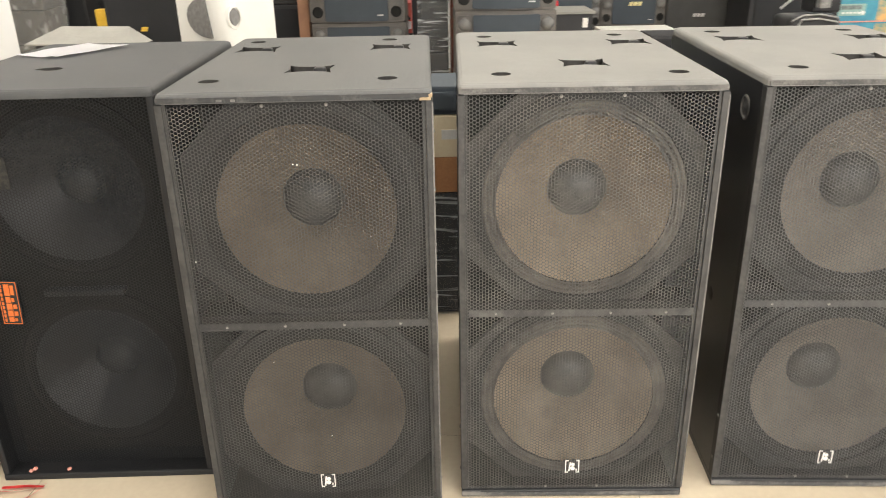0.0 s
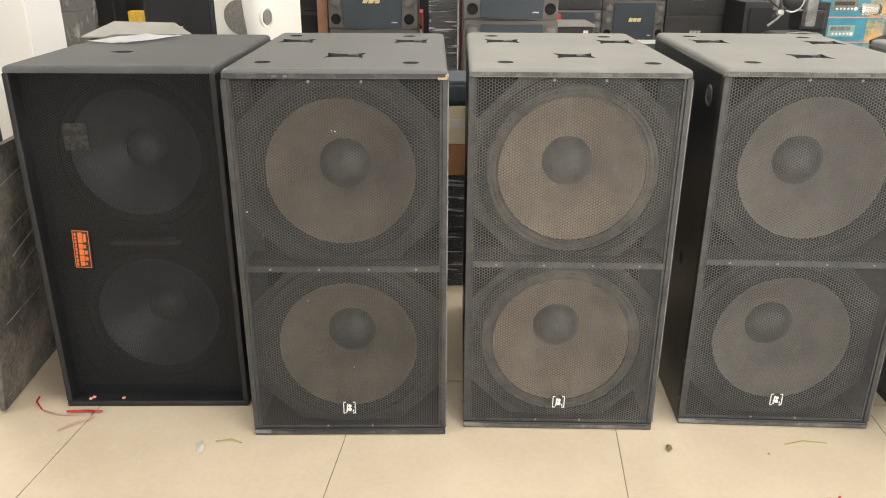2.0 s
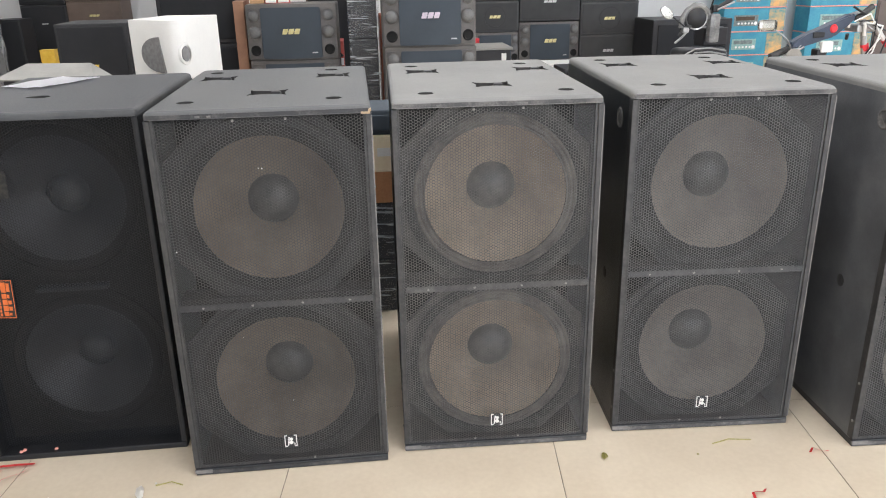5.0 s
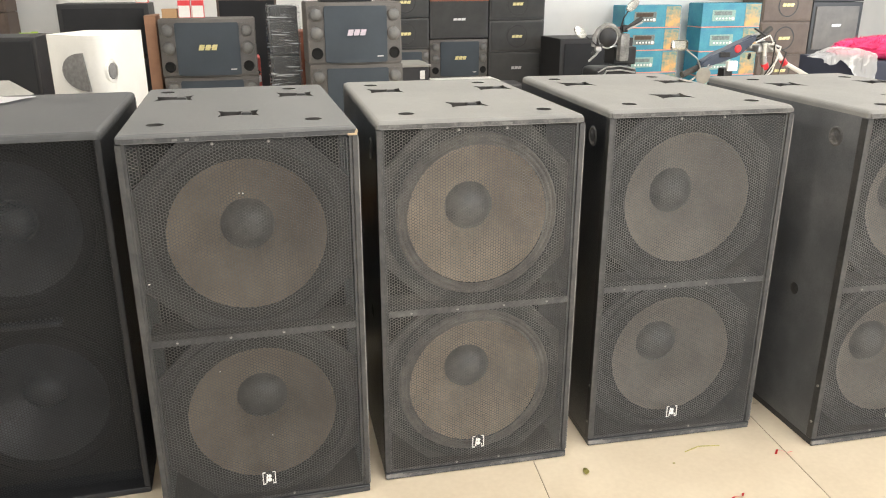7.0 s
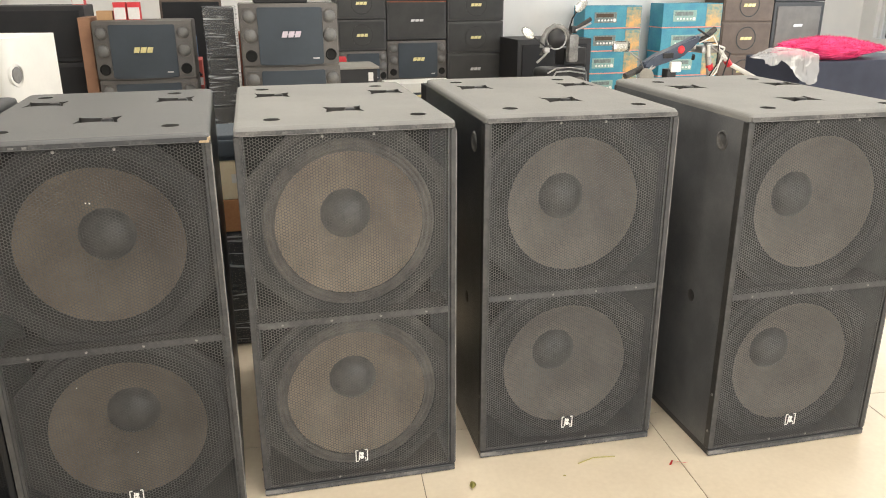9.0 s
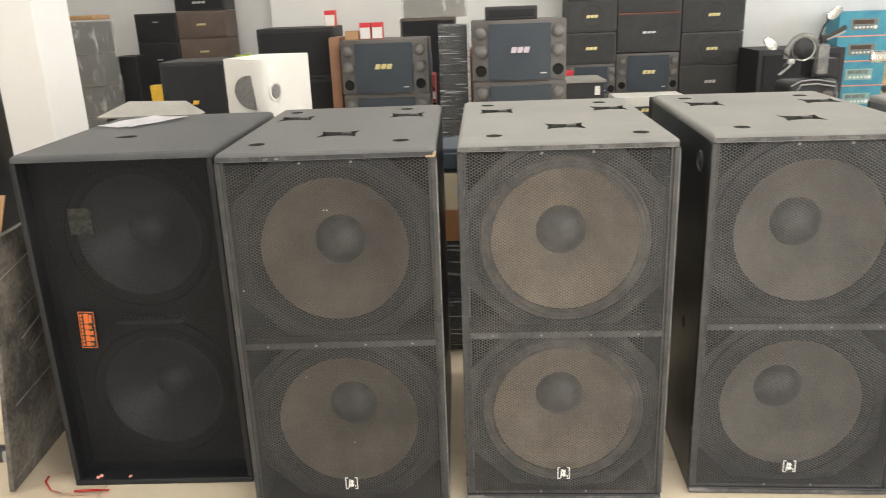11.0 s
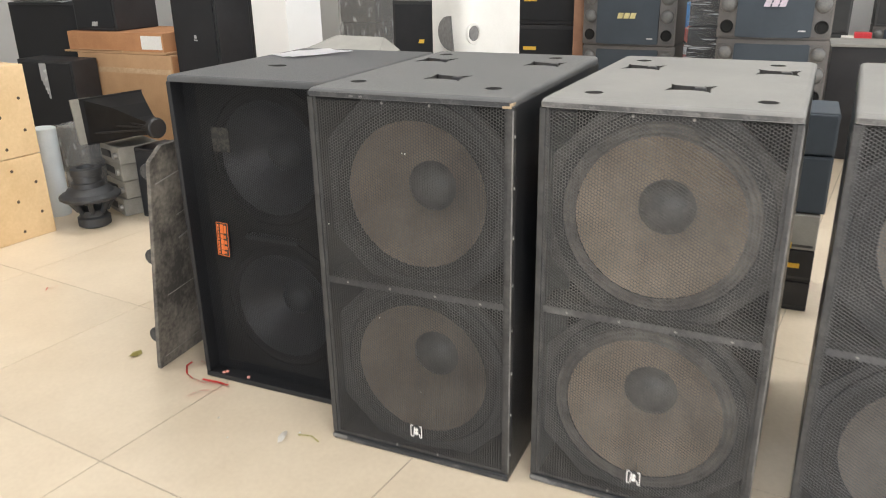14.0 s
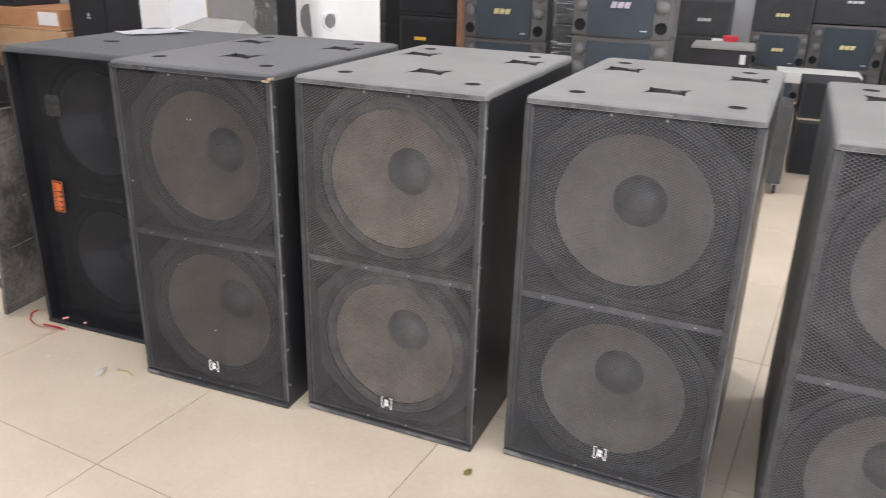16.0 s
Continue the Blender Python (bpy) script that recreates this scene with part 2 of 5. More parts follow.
M_NAVY = mat("navy_box_vinyl", (0.020, 0.026, 0.050), (0.035, 0.043, 0.072), 0.6, scale=6, vary=0.1)
M_BLUE = mat("dull_blue_scooter_paint", (0.034, 0.048, 0.078), (0.060, 0.078, 0.115), 0.35, scale=12, bump=0.02)
M_AMP = mat("beige_amp_case", (0.21, 0.20, 0.175), (0.30, 0.285, 0.25), 0.5, scale=8, vary=0.05)
M_CAST = mat("cast_basket_black", (0.030, 0.032, 0.035), (0.055, 0.057, 0.06), 0.45, metal=0.3, scale=12)
M_SILVERTOP = mat("dusty_silver_top", (0.24, 0.235, 0.215), (0.31, 0.305, 0.28), 0.55, scale=6)
M_SKYROLL = mat("pale_blue_sheet_roll", (0.62, 0.68, 0.72), (0.72, 0.77, 0.80), 0.5, scale=5)
M_SCRAP = mat("crumpled_tissue", (0.82, 0.80, 0.75), (0.88, 0.86, 0.82), 0.9, scale=40)
M_LEAF = mat("dry_leaf", (0.30, 0.28, 0.07), (0.48, 0.42, 0.16), 0.8, scale=60)
# Walls and floor of the lid recesses, darkened in colour for their shadow.
M_RECESS = mat("recess_shade_dark", (0.030, 0.029, 0.028), (0.062, 0.060, 0.056), 0.8, scale=20)
M_GLOW = bpy.data.materials.new("lamp_tube_glow")
M_GLOW.use_nodes = True
M_GLOW.node_tree.nodes["Principled BSDF"].inputs["Emission Color"].default_value = (1, 0.95, 0.87, 1)
M_GLOW.node_tree.nodes["Principled BSDF"].inputs["Emission Strength"].default_value = 6.0


def film_mat(name, tint, clear, rough=0.22, folds=(4, 4, 62)):
    """Crinkled wrapping film: part clear, part glossy, with pale streaks painted as highlights."""
    m = bpy.data.materials.new(name)
    m.use_nodes = True
    t = m.node_tree
    n, l = t.nodes, t.links
    bs = n["Principled BSDF"]
    bs.inputs["Base Color"].default_value = (*tint, 1)
    bs.inputs["Roughness"].default_value = rough
    co = n.new("ShaderNodeTexCoord")
    mp = n.new("ShaderNodeMapping")
    mp.inputs["Scale"].default_value = folds
    mp.inputs["Rotation"].default_value = (0.2, 0.25, 0.0)
    l.new(co.outputs["Object"], mp.inputs[0])
    nz = n.new("ShaderNodeTexNoise")
    nz.inputs["Scale"].default_value, nz.inputs["Detail"].default_value, nz.inputs["Distortion"].default_value = 1.3, 7, 0.35
    l.new(mp.outputs[0], nz.inputs["Vector"])
    bu = n.new("ShaderNodeBump")
    bu.inputs["Strength"].default_value, bu.inputs["Distance"].default_value = 1.0, 0.02
    l.new(nz.outputs[0], bu.inputs["Height"])
    l.new(bu.outputs[0], bs.inputs["Normal"])
    tr = n.new("ShaderNodeBsdfTransparent")
    mx = n.new("ShaderNodeMixShader")
    # the noise places opaque pale streaks that imitate glints on the folds
    rg = n.new("ShaderNodeMapRange")
    rg.inputs[1].default_value, rg.inputs[2].default_value = 0.54, 0.72
    rg.inputs[3].default_value, rg.inputs[4].default_value = 1 - clear, min(1.0, 1.6 - clear)
    l.new(nz.outputs[0], rg.inputs[0])
    l.new(rg.outputs[0], mx.inputs[0])
    l.new(tr.outputs[0], mx.inputs[1])
    l.new(bs.outputs[0], mx.inputs[2])
    l.new(mx.outputs[0], n["Material Output"].inputs[0])
    return m


M_WRAP = film_mat("stretch_film", (0.74, 0.78, 0.80), 0.93, 0.10)
M_HAZE = film_mat("loose_clear_film", (0.70, 0.71, 0.70), 0.80, 0.14, (13, 13, 5))
M_BAG = film_mat("clear_plastic_bag", (0.85, 0.86, 0.87), 0.62, 0.2, (6, 6, 9))
M_GLASS = bpy.data.materials.new("window_glass")
M_GLASS.use_nodes = True
gb = M_GLASS.node_tree.nodes["Principled BSDF"]
gb.inputs["Transmission Weight"].default_value, gb.inputs["Roughness"].default_value, gb.inputs["IOR"].default_value = 1.0, 0.02, 1.1


# ---- mesh helpers ----
def bx(bm, x0, x1, y0, y1, z0, z1, bevel=0.0, seg=2, m=None):
    g = bmesh.ops.create_cube(bm, size=1.0)
    for v in g["verts"]:
        v.co = Vector((x0 + (v.co.x + 0.5) * (x1 - x0), y0 + (v.co.y + 0.5) * (y1 - y0), z0 + (v.co.z + 0.5) * (z1 - z0)))
    vs = g["verts"]
    if bevel:
        es = list({e for v in vs for e in v.link_edges})
        r = bmesh.ops.bevel(bm, geom=es, offset=bevel, segments=seg, affect="EDGES", profile=0.6)
        vs = list({v for f in r["faces"] for v in f.verts})
    if m is not None:
        bmesh.ops.transform(bm, matrix=m, verts=list({w for v in vs for w in [v]}))
    return bm


def box(x0, x1, y0, y1, z0, z1, bevel=0.0, seg=2):
    return bx(bmesh.new(), x0, x1, y0, y1, z0, z1, bevel, seg)


def lathe(bm, profile, seg=32, axis="y", at=(0, 0, 0)):
    """profile: (radius, place along the axis)."""
    rings = []
    for r, h in profile:
        ring = []
        for k in range(seg if r > 1e-6 else 1):
            a = 2 * math.pi * k / seg
            c, s = r * math.cos(a), r * math.sin(a)
            p = {"y": (c, h, s), "z": (c, s, h), "x": (h, c, s)}[axis]
            ring.append(bm.verts.new(Vector(p) + Vector(at)))
        rings.append(ring)
    for a, b in zip(rings, rings[1:]):
        for k in range(seg):
            k2 = (k + 1) % seg
            if len(a) == 1 and len(b) == 1:
                continue
            if len(a) == 1:
                bm.faces.new((a[0], b[k], b[k2]))
            elif len(b) == 1:
                bm.faces.new((a[k], a[k2], b[0]))
            else:
                bm.faces.new((a[k], a[k2], b[k2], b[k]))
    return bm


def rod(bm, p, q, r, seg=10, r2=None):
    p, q = Vector(p), Vector(q)
    d = q - p
    m = Matrix.Translation((p + q) / 2) @ d.to_track_quat("Z", "Y").to_matrix().to_4x4()
    bmesh.ops.create_cone(bm, cap_ends=True, segments=seg, radius1=r, radius2=r if r2 is None else r2, depth=d.length, matrix=m)
    return bm


def tube(bm, pts, r, seg=8):
    for a, b in zip(pts, pts[1:]):
        rod(bm, a, b, r, seg)
    for p in pts[1:-1]:
        bmesh.ops.create_icosphere(bm, subdivisions=1, radius=r, matrix=Matrix.Translation(p))
    return bm


def prism(bm, pts, y0, y1):
    """A flat outline in x and z, given depth along y."""
    a = [bm.verts.new((x, y0, z)) for x, z in pts]
    b = [bm.verts.new((x, y1, z)) for x, z in pts]
    bm.faces.new(a)
    bm.faces.new(b[::-1])
    for k in range(len(pts)):
        k2 = (k + 1) % len(pts)
        bm.faces.new((a[k2], a[k], b[k], b[k2]))
    return bm


def part(name, bm, material, parent=None, label="", smooth=False):
    if isinstance(bm, bmesh.types.BMesh):
        bmesh.ops.recalc_face_normals(bm, faces=bm.faces)
        me = bpy.data.meshes.new(name)
        bm.to_mesh(me)
        bm.free()
        if smooth:
            me.shade_smooth()
            me.set_sharp_from_angle(angle=radians(38))
        me.materials.append(material)
    else:
        me = bm
    ob = new(name, me)
    ob.parent = parent
    if label:
        ob["label"] = label
    return ob


def thing(name, m, label, category, group=""):
    ob = new(name)
    ob.empty_display_size = 0.1
    ob.matrix_world = m
    return tagged(ob, label, category, group)


def structure(name, bm, material, label, category="wall"):
    return tagged(part(name, bm, material), label, category, "", "structure")


# ---- the room ----
structure("wall_back", box(-7.2, 8.4, 8.4, 8.6, 0, 3.7), M_WALL, "plain white painted wall behind the stock", "wall")
# Left wall, front wall and ceiling are unseen, added to enclose the light.
structure("wall_left", box(-7.2, -7.0, -4.7, 8.4, 0, 3.7), M_WALL, "unseen plain white side wall that closes the room", "wall")
bm = box(-7.0, -4.6, -4.7, -4.5, 0, 3.7)
bx(bm, 6.6, 8.4, -4.7, -4.5, 0, 3.7)
bx(bm, -4.6, 6.6, -4.7, -4.5, 3.0, 3.7)
structure("wall_front", bm, M_WALL, "unseen white wall round an assumed shop front", "wall")
bm = box(8.2, 8.4, -4.5, 2.6, 0, 3.7)
bx(bm, 8.2, 8.4, 8.15, 8.4, 0, 3.7)
bx(bm, 8.2, 8.4, 2.6, 8.15, 0, 0.75)
bx(bm, 8.2, 8.4, 2.6, 8.15, 2.75, 3.7)
structure("wall_right", bm, M_WALL, "white side wall with a wide window", "wall")
structure("ceiling", box(-7.2, 8.4, -4.7, 8.7, 3.7, 3.85), M_CEIL, "unseen plain pale ceiling that closes the room", "ceiling")
win = structure("window_1", box(8.19, 8.42, 2.6, 8.15, 0.72, 0.76, 0.004), M_WALL, "wide bright window with white frame", "window")
for k in range(4):
    y = 2.6 + k * 1.83
    part("window_frame", box(8.26, 8.32, y, y + 0.05, 0.76, 2.75), M_WALL, win)
for k in range(3):
    pane = part("pane", box(8.28, 8.29, 2.65 + k * 1.83, 4.43 + k * 1.83, 0.76, 2.75), M_GLASS, win)
    pane.visible_shadow = False
structure("column_1", box(-0.155, 0.128, 0, 0.29, 0, 3.7, 0.006), M_COLUMN, "square white painted column", "column").matrix_world = pose(-2.23, 3.675, 0, 0, 0, -10)
structure("column_2", box(-1.95, -0.3, 8.26, 8.4, 0, 3.7, 0.005), M_COLUMN, "white pilaster on the back wall", "column")
structure("ground", box(-40, 40, -40, 40, -0.3, -0.06), mat("asphalt", (0.05, 0.05, 0.05), (0.07, 0.07, 0.07), 0.9, scale=3), "grey ground outside and under the floor", "ground")
# Fittings and glowing tubes for the added ceiling lamps, all unseen.
for tx, ty in TUBES:
    lightfix = thing("ceiling_light", pose(tx, ty, 3.7), "assumed white batten lamp on the unseen ceiling", "ceiling light", "ceiling lights")
    part("housing", box(-0.64, 0.64, -0.09, 0.09, -0.10, 0.0, 0.01), M_WALL, lightfix)
    bm = bmesh.new()
    rod(bm, (-0.6, 0.05, -0.15), (0.6, 0.05, -0.15), 0.014)
    part("tube", bm, M_GLOW, lightfix, "glowing white tube", True)


# ---- loudspeakers in the row ----
def grille_mesh(name, x0, x1, z0, z1, pitch, hole, skip=(), material=None, depth=0.0010):
    """Sheet steel with six-sided holes, between the given edges; no holes inside the strips of skip."""
    verts, faces = [], []
    dx = pitch * math.sqrt(3) / 2
    ro, ri = pitch / math.sqrt(3), hole / 2
    ca = [(math.cos(k * math.pi / 3), math.sin(k * math.pi / 3)) for k in range(6)]
    col, x = 0, x0 + dx * 0.66
    while x < x1 - dx * 0.5:
        z = z0 + pitch * (0.5 if col % 2 else 1.0)
        while z < z1 - pitch * 0.4:
            o = len(verts)
            verts += [(x + ro * c, 0, z + ro * s) for c, s in ca]
            if any(a < z < b for a, b in skip):
                faces.append([o + k for k in range(6)])
            else:
                verts += [(x + ri * c, 0, z + ri * s) for c, s in ca]
                verts += [(x + ri * c, depth, z + ri * s) for c, s in ca]
                for k in range(6):
                    j = (k + 1) % 6
                    faces.append((o + k, o + j, o + 6 + j, o + 6 + k))
                    faces.append((o + 6 + k, o + 6 + j, o + 12 + j, o + 12 + k))
            z += pitch
        col += 1
        x += dx
    me = bpy.data.meshes.new(name)
    me.from_pydata(verts, [], faces)
    me.materials.append(material)
    return me


def slab_with_holes(outline, holes, z0, z1, round_=0.008, pocket=0.03):
    """A lying board with a rounded rim and cut-outs that open into shallow pockets."""
    bm = bmesh.new()
    cx = sum(p[0] for p in outline) / len(outline)
    cy = sum(p[1] for p in outline) / len(outline)

    def ring(pts, z, inset=0.0):
        out = []
        for x, y in pts:
            sx = (x - cx) / abs(x - cx)
            sy = (y - cy) / abs(y - cy)
            out.append(bm.verts.new((x - sx * inset, y - sy * inset, z)))
        return out

    def band(a, b):
        for k in range(len(a)):
            j = (k + 1) % len(a)
            bm.faces.new((a[k], a[j], b[j], b[k]))

    levels = [(z0, 0.0), (z1 - round_, 0.0), (z1 - round_ * 0.6, round_ * 0.12), (z1 - round_ * 0.25, round_ * 0.4), (z1, round_)]
    rings = [ring(outline, z, i) for z, i in levels]
    for a, b in zip(rings, rings[1:]):
        band(a, b)
    edges = []
    top = rings[-1]
    for k in range(len(top)):
        edges.append(bm.edges.get((top[k], top[(k + 1) % len(top)])))
    for pts in holes:
        a = [bm.verts.new((x, y, z1)) for x, y in pts]
        b = [bm.verts.new((x, y, z1 - pocket)) for x, y in pts]
        for k in range(len(a)):
            edges.append(bm.edges.new((a[k], a[(k + 1) % len(a)])))
        n0 = len(bm.faces)
        band(a, b)
        bm.faces.new(b)
        bm.faces.ensure_lookup_table()
        for f in bm.faces[n0:]:
            f.material_index = 1
    bmesh.ops.triangle_fill(bm, use_beauty=True, use_dissolve=False, edges=edges)
    return bm


def rounded(x0, x1, y0, y1, r):
    """Outline of a lying rectangle with rounded corners."""
    out = []
    for cx, cy, a0 in ((x0 + r, y0 + r, 180), (x1 - r, y0 + r, 270), (x1 - r, y1 - r, 0), (x0 + r, y1 - r, 90)):
        for k in range(4):
            a = radians(a0 + 30 * k)
            out.append((cx + r * math.cos(a), cy + r * math.sin(a)))
    return out


def bowtie(cx, cy, w, h):
    pts = []
    for sx, sy in ((-1, -1), (1, -1), (1, 1), (-1, 1)):
        pts.append((cx + sx * w / 2, cy + sy * h / 2))
    out = [pts[0]]
    out += [(cx - w / 2 + w * t, cy - h / 2 + 0.026 * math.sin(math.pi * t) ** 0.6) for t in (0.08, 0.2, 0.5, 0.8, 0.92)]
    out += [pts[1], (cx + w / 2 - 0.008, cy), pts[2]]
    out += [(cx + w / 2 - w * t, cy + h / 2 - 0.026 * math.sin(math.pi * t) ** 0.6) for t in (0.08, 0.2, 0.5, 0.8, 0.92)]
    out += [pts[3], (cx - w / 2 + 0.008, cy)]
    return out


def disc(cx, cy, r, n=16):
    return [(cx + r * math.cos(2 * math.pi * k / n), cy + r * math.sin(2 * math.pi * k / n)) for k in range(n)]


def driver(parent, x, z, y, cone_r, m_cone, m_cap, cap_r=0.070, deep=0.110, m_surr=None, m_rim=None, roll=0.007, folds=2.5):
    """A cone loudspeaker that faces -y, with its rim at y; roll and folds shape the surround."""
    bm = lathe(bmesh.new(), [(cone_r + 0.062, y + 0.012), (cone_r + 0.060, y), (cone_r + 0.037, y - 0.002), (cone_r + 0.034, y + 0.006)], 48)
    ring = part("basket_rim", bm, m_rim or M_BAFFLE, parent, "dark cast rim", True)
    ring.location = (x, 0, z)
    prof = []
    for k in range(17):
        u = k / 16
        prof.append((cone_r + 0.034 - 0.034 * u, y + 0.006 - roll * abs(math.sin(u * math.pi * folds))))
    s = part("surround", lathe(bmesh.new(), prof, 48), m_surr or M_SURR, parent, "ribbed cloth surround" if folds > 2 else "dark rolled surround", True)
    s.location = (x, 0, z)
    prof = [(cone_r, y + 0.005)]
    for k in range(1, 9):
        u = k / 8
        prof.append((cone_r + (cap_r - cone_r) * u, y + 0.006 + deep * (u ** 0.9)))
    prof.append((cap_r * 0.6, y + 0.006 + deep + 0.02))
    c = part("cone", lathe(bmesh.new(), prof, 48), m_cone, parent, "paper cone filmed with dust", True)
    c.location = (x, 0, z)
    prof = [(cap_r + 0.004, y + 0.004 + deep), (cap_r, y + 0.001 + deep), (cap_r * 0.93, y - 0.008 + deep), (cap_r * 0.78, y - 0.018 + deep), (cap_r * 0.5, y - 0.027 + deep), (0, y - 0.031 + deep)]
    d = part("dust_cap", lathe(bmesh.new(), prof, 32), m_cap, parent, "domed dust cap", True)
    d.location = (x, 0, z)


SUB_W, SUB_H, SUB_D = 0.583, 1.104, 0.878
MID = 0.549


def octagon(half, cut, z):
    return [(-half + cut, z - half), (half - cut, z - half), (half, z - half + cut), (half, z + half - cut), (half - cut, z + half), (-half + cut, z + half), (-half, z + half - cut), (-half, z - half + cut)]


GRILLES = {}


def build_sub(m, label, chip, m_grille, m_cone, m_surr, m_cap, m_lid, m_rim, m_side, ribbed, ox, oy):
    w, h, d = SUB_W / 2, SUB_H, SUB_D
    t = 0.018
    sub = thing("subwoofer", m, label, "subwoofer", "subwoofers in the row")
    outline = rounded(-w, w, 0, d, 0.014)
    recess = [(ox - 0.005, oy + 0.312), (ox - 0.198, oy + 0.662), (ox + 0.176, oy + 0.662)]
    holes = [bowtie(x, y, 0.112, 0.112) for x, y in recess]
    holes += [disc(ox + x, oy + y, 0.023) for x, y in ((-0.214, 0.172), (0.188, 0.168), (-0.228, 0.812), (0.166, 0.812))]
    part("top_panel", slab_with_holes(outline, holes, h - 0.022, h, 0.011), m_lid, sub, "dusty textured top, lightened for overhead light, with bow-tie recesses").data.materials.append(M_RECESS)
    for x, y in recess:
        part("latch", box(x + 0.006, x + 0.036, y + 0.004, y + 0.034, h - 0.029, h + 0.0015, 0.008), M_BLACKPL, sub, "black spring catch in the recess")
    bm = bmesh.new()
    bx(bm, -w, w, 0.0, d, 0.0, 0.022, 0.003)
    part("bottom_panel", bm, M_CAB, sub)
    for s in (-1, 1):
        a, b = sorted((s * w, s * (w - t)))
        part("side_panel", box(a, b, 0.012, d - t, 0.022, h - 0.022), m_side, sub)
        # rolled steel edge that carries the side bolts
        a, b = sorted((s * (w + 0.0015), s * (w - 0.014)))
        part("corner_strip", box(a, b, 0.002, 0.030, 0.024, h - 0.024, 0.002), M_STRIP, sub, "dull folded steel edge")
        # Right corner only: rubbed paint plus a highlight drawn as a pale bead.
        if s > 0:
            part("highlight_bead", box(w - 0.001, w + 0.0026, 0.0005, 0.006, 0.03, h - 0.03, 0.001), M_BEAD, sub, "pale corner bead, rubbed paint with a painted highlight")
        for k in range(8 if s > 0 else 2):
            z = 0.085 + k * 0.132
            bolt = part("bolt", lathe(bmesh.new(), [(0, 0.003), (0.0042, 0.002), (0.0052, 0)], 8, "x"), M_BOLT, sub)
            bolt.location = (s * (w + 0.0015), 0.016, z)
            if s < 0:
                bolt.rotation_euler = (0, 0, math.pi)
        if s > 0:
            continue
        # round fitting high on the flank
        cup = part("side_fitting", lathe(bmesh.new(), [(0.0, 0.003), (0.010, 0.003), (0.014, 0.001), (0.022, 0.001), (0.025, 0.003), (0.029, 0.002), (0.031, 0.0)], 20, "x"), M_EDGE, sub, "dust-grey round fitting", True)
        cup.location = (s * w, 0.125, h - 0.095)
        cup.rotation_euler = (0, 0, math.pi)
        cup = part("side_fitting", lathe(bmesh.new(), [(0.0, 0.003), (0.010, 0.003), (0.016, 0.0015), (0.02, 0.0)], 16, "x"), M_STRIP, sub, "", True)
        cup.location = (s * w, 0.20, h - 0.62)
        cup.rotation_euler = (0, 0, math.pi)
    part("back_panel", box(-w, w, d - t, d, 0.022, h - 0.022, 0.003), M_CAB, sub)
    # worn front rim of the lid and of the base
    part("lid_edge", box(-w + 0.004, w - 0.004, -0.0022, 0.002, h - 0.020, h - 0.009), m_rim, sub, "scuffed pale lid edge")
    part("base_edge", box(-w + 0.004, w - 0.004, -0.0022, 0.002, 0.004, 0.016), m_rim, sub, "scuffed pale base edge")
    part("base_scuff", box(-w - 0.001, -w + 0.05, -0.0032, 0.004, 0.008, 0.019), M_BEAD, sub, "paint knocked off the base corner")
    for x, s in ((0.05, 0.03), (-0.17, 0.012)) if not chip else ((-0.16, 0.012), (-0.13, 0.010)):
        part("lid_scuff", box(x, x + s, -0.0032, 0.001, h - 0.0185, h - 0.0135), M_BEAD, sub, "pale scuff on the lid rim")
    if chip:
        part("chip", box(w - 0.026, w - 0.002, -0.0034, 0.001, h - 0.024, h - 0.018, 0.001), M_CHIP, sub, "bare chipped wood")
        part("chip", box(w - 0.007, w + 0.0012, -0.0028, 0.022, h - 0.018, h - 0.011, 0.001), M_CHIP, sub, "bare chipped wood")
    gx, g0, g1 = w - 0.014, 0.022, h - 0.022
    if m_grille.name not in GRILLES:
        GRILLES[m_grille.name] = grille_mesh("grille", -gx + 0.002, gx - 0.002, g0 + 0.003, g1 - 0.001, 0.0085, 0.0078, (), m_grille)
    mesh = GRILLES[m_grille.name]
    gr = part("grille", mesh, None, sub, "perforated steel grille with six-sided holes")
    gr.location = (0, 0.004, 0)
    bm = bmesh.new()
    bx(bm, -gx, -gx + 0.007, 0.0025, 0.006, g0, g1)
    bx(bm, gx - 0.007, gx, 0.0025, 0.006, g0, g1)
    bx(bm, -gx + 0.007, gx - 0.007, 0.0025, 0.006, g0, g0 + 0.009)
    bx(bm, -gx + 0.007, gx - 0.007, 0.0025, 0.006, g1 - 0.002, g1)
    part("border", bm, M_STRIP, gr)
    part("middle_bar", box(-gx + 0.007, gx - 0.007, 0.0022, 0.0035, MID - 0.009, MID + 0.009), m_grille, gr)
    for x, z in [(-0.068, h - 0.030), (0.068, h - 0.030), (-0.068, 0.030), (0.068, 0.030), (-0.205, MID), (-0.068, MID), (0.072, MID), (0.205, MID)]:
        bolt = part("bolt", lathe(bmesh.new(), [(0, -0.0025), (0.003, -0.002), (0.0045, 0.0012)], 8), M_BOLT, gr)
        bolt.location = (x, 0.0015, z)
    # baffle: an octagon round each cone, the corners open into the ports
    bm = bmesh.new()
    for z in (0.281, 0.817):
        edges, loops = [], []
        for pts in (octagon(0.272, 0.135, z), [(x, zz + z) for x, zz in disc(0, 0, 0.238, 32)]):
            vs = [bm.verts.new((x, 0.056, zz)) for x, zz in pts]
            bk = [bm.verts.new((x, 0.074, zz)) for x, zz in pts]
            for k in range(len(vs)):
                k2 = (k + 1) % len(vs)
                bm.faces.new((vs[k], vs[k2], bk[k2], bk[k]))
                edges.append(bm.edges.get((vs[k], vs[k2])))
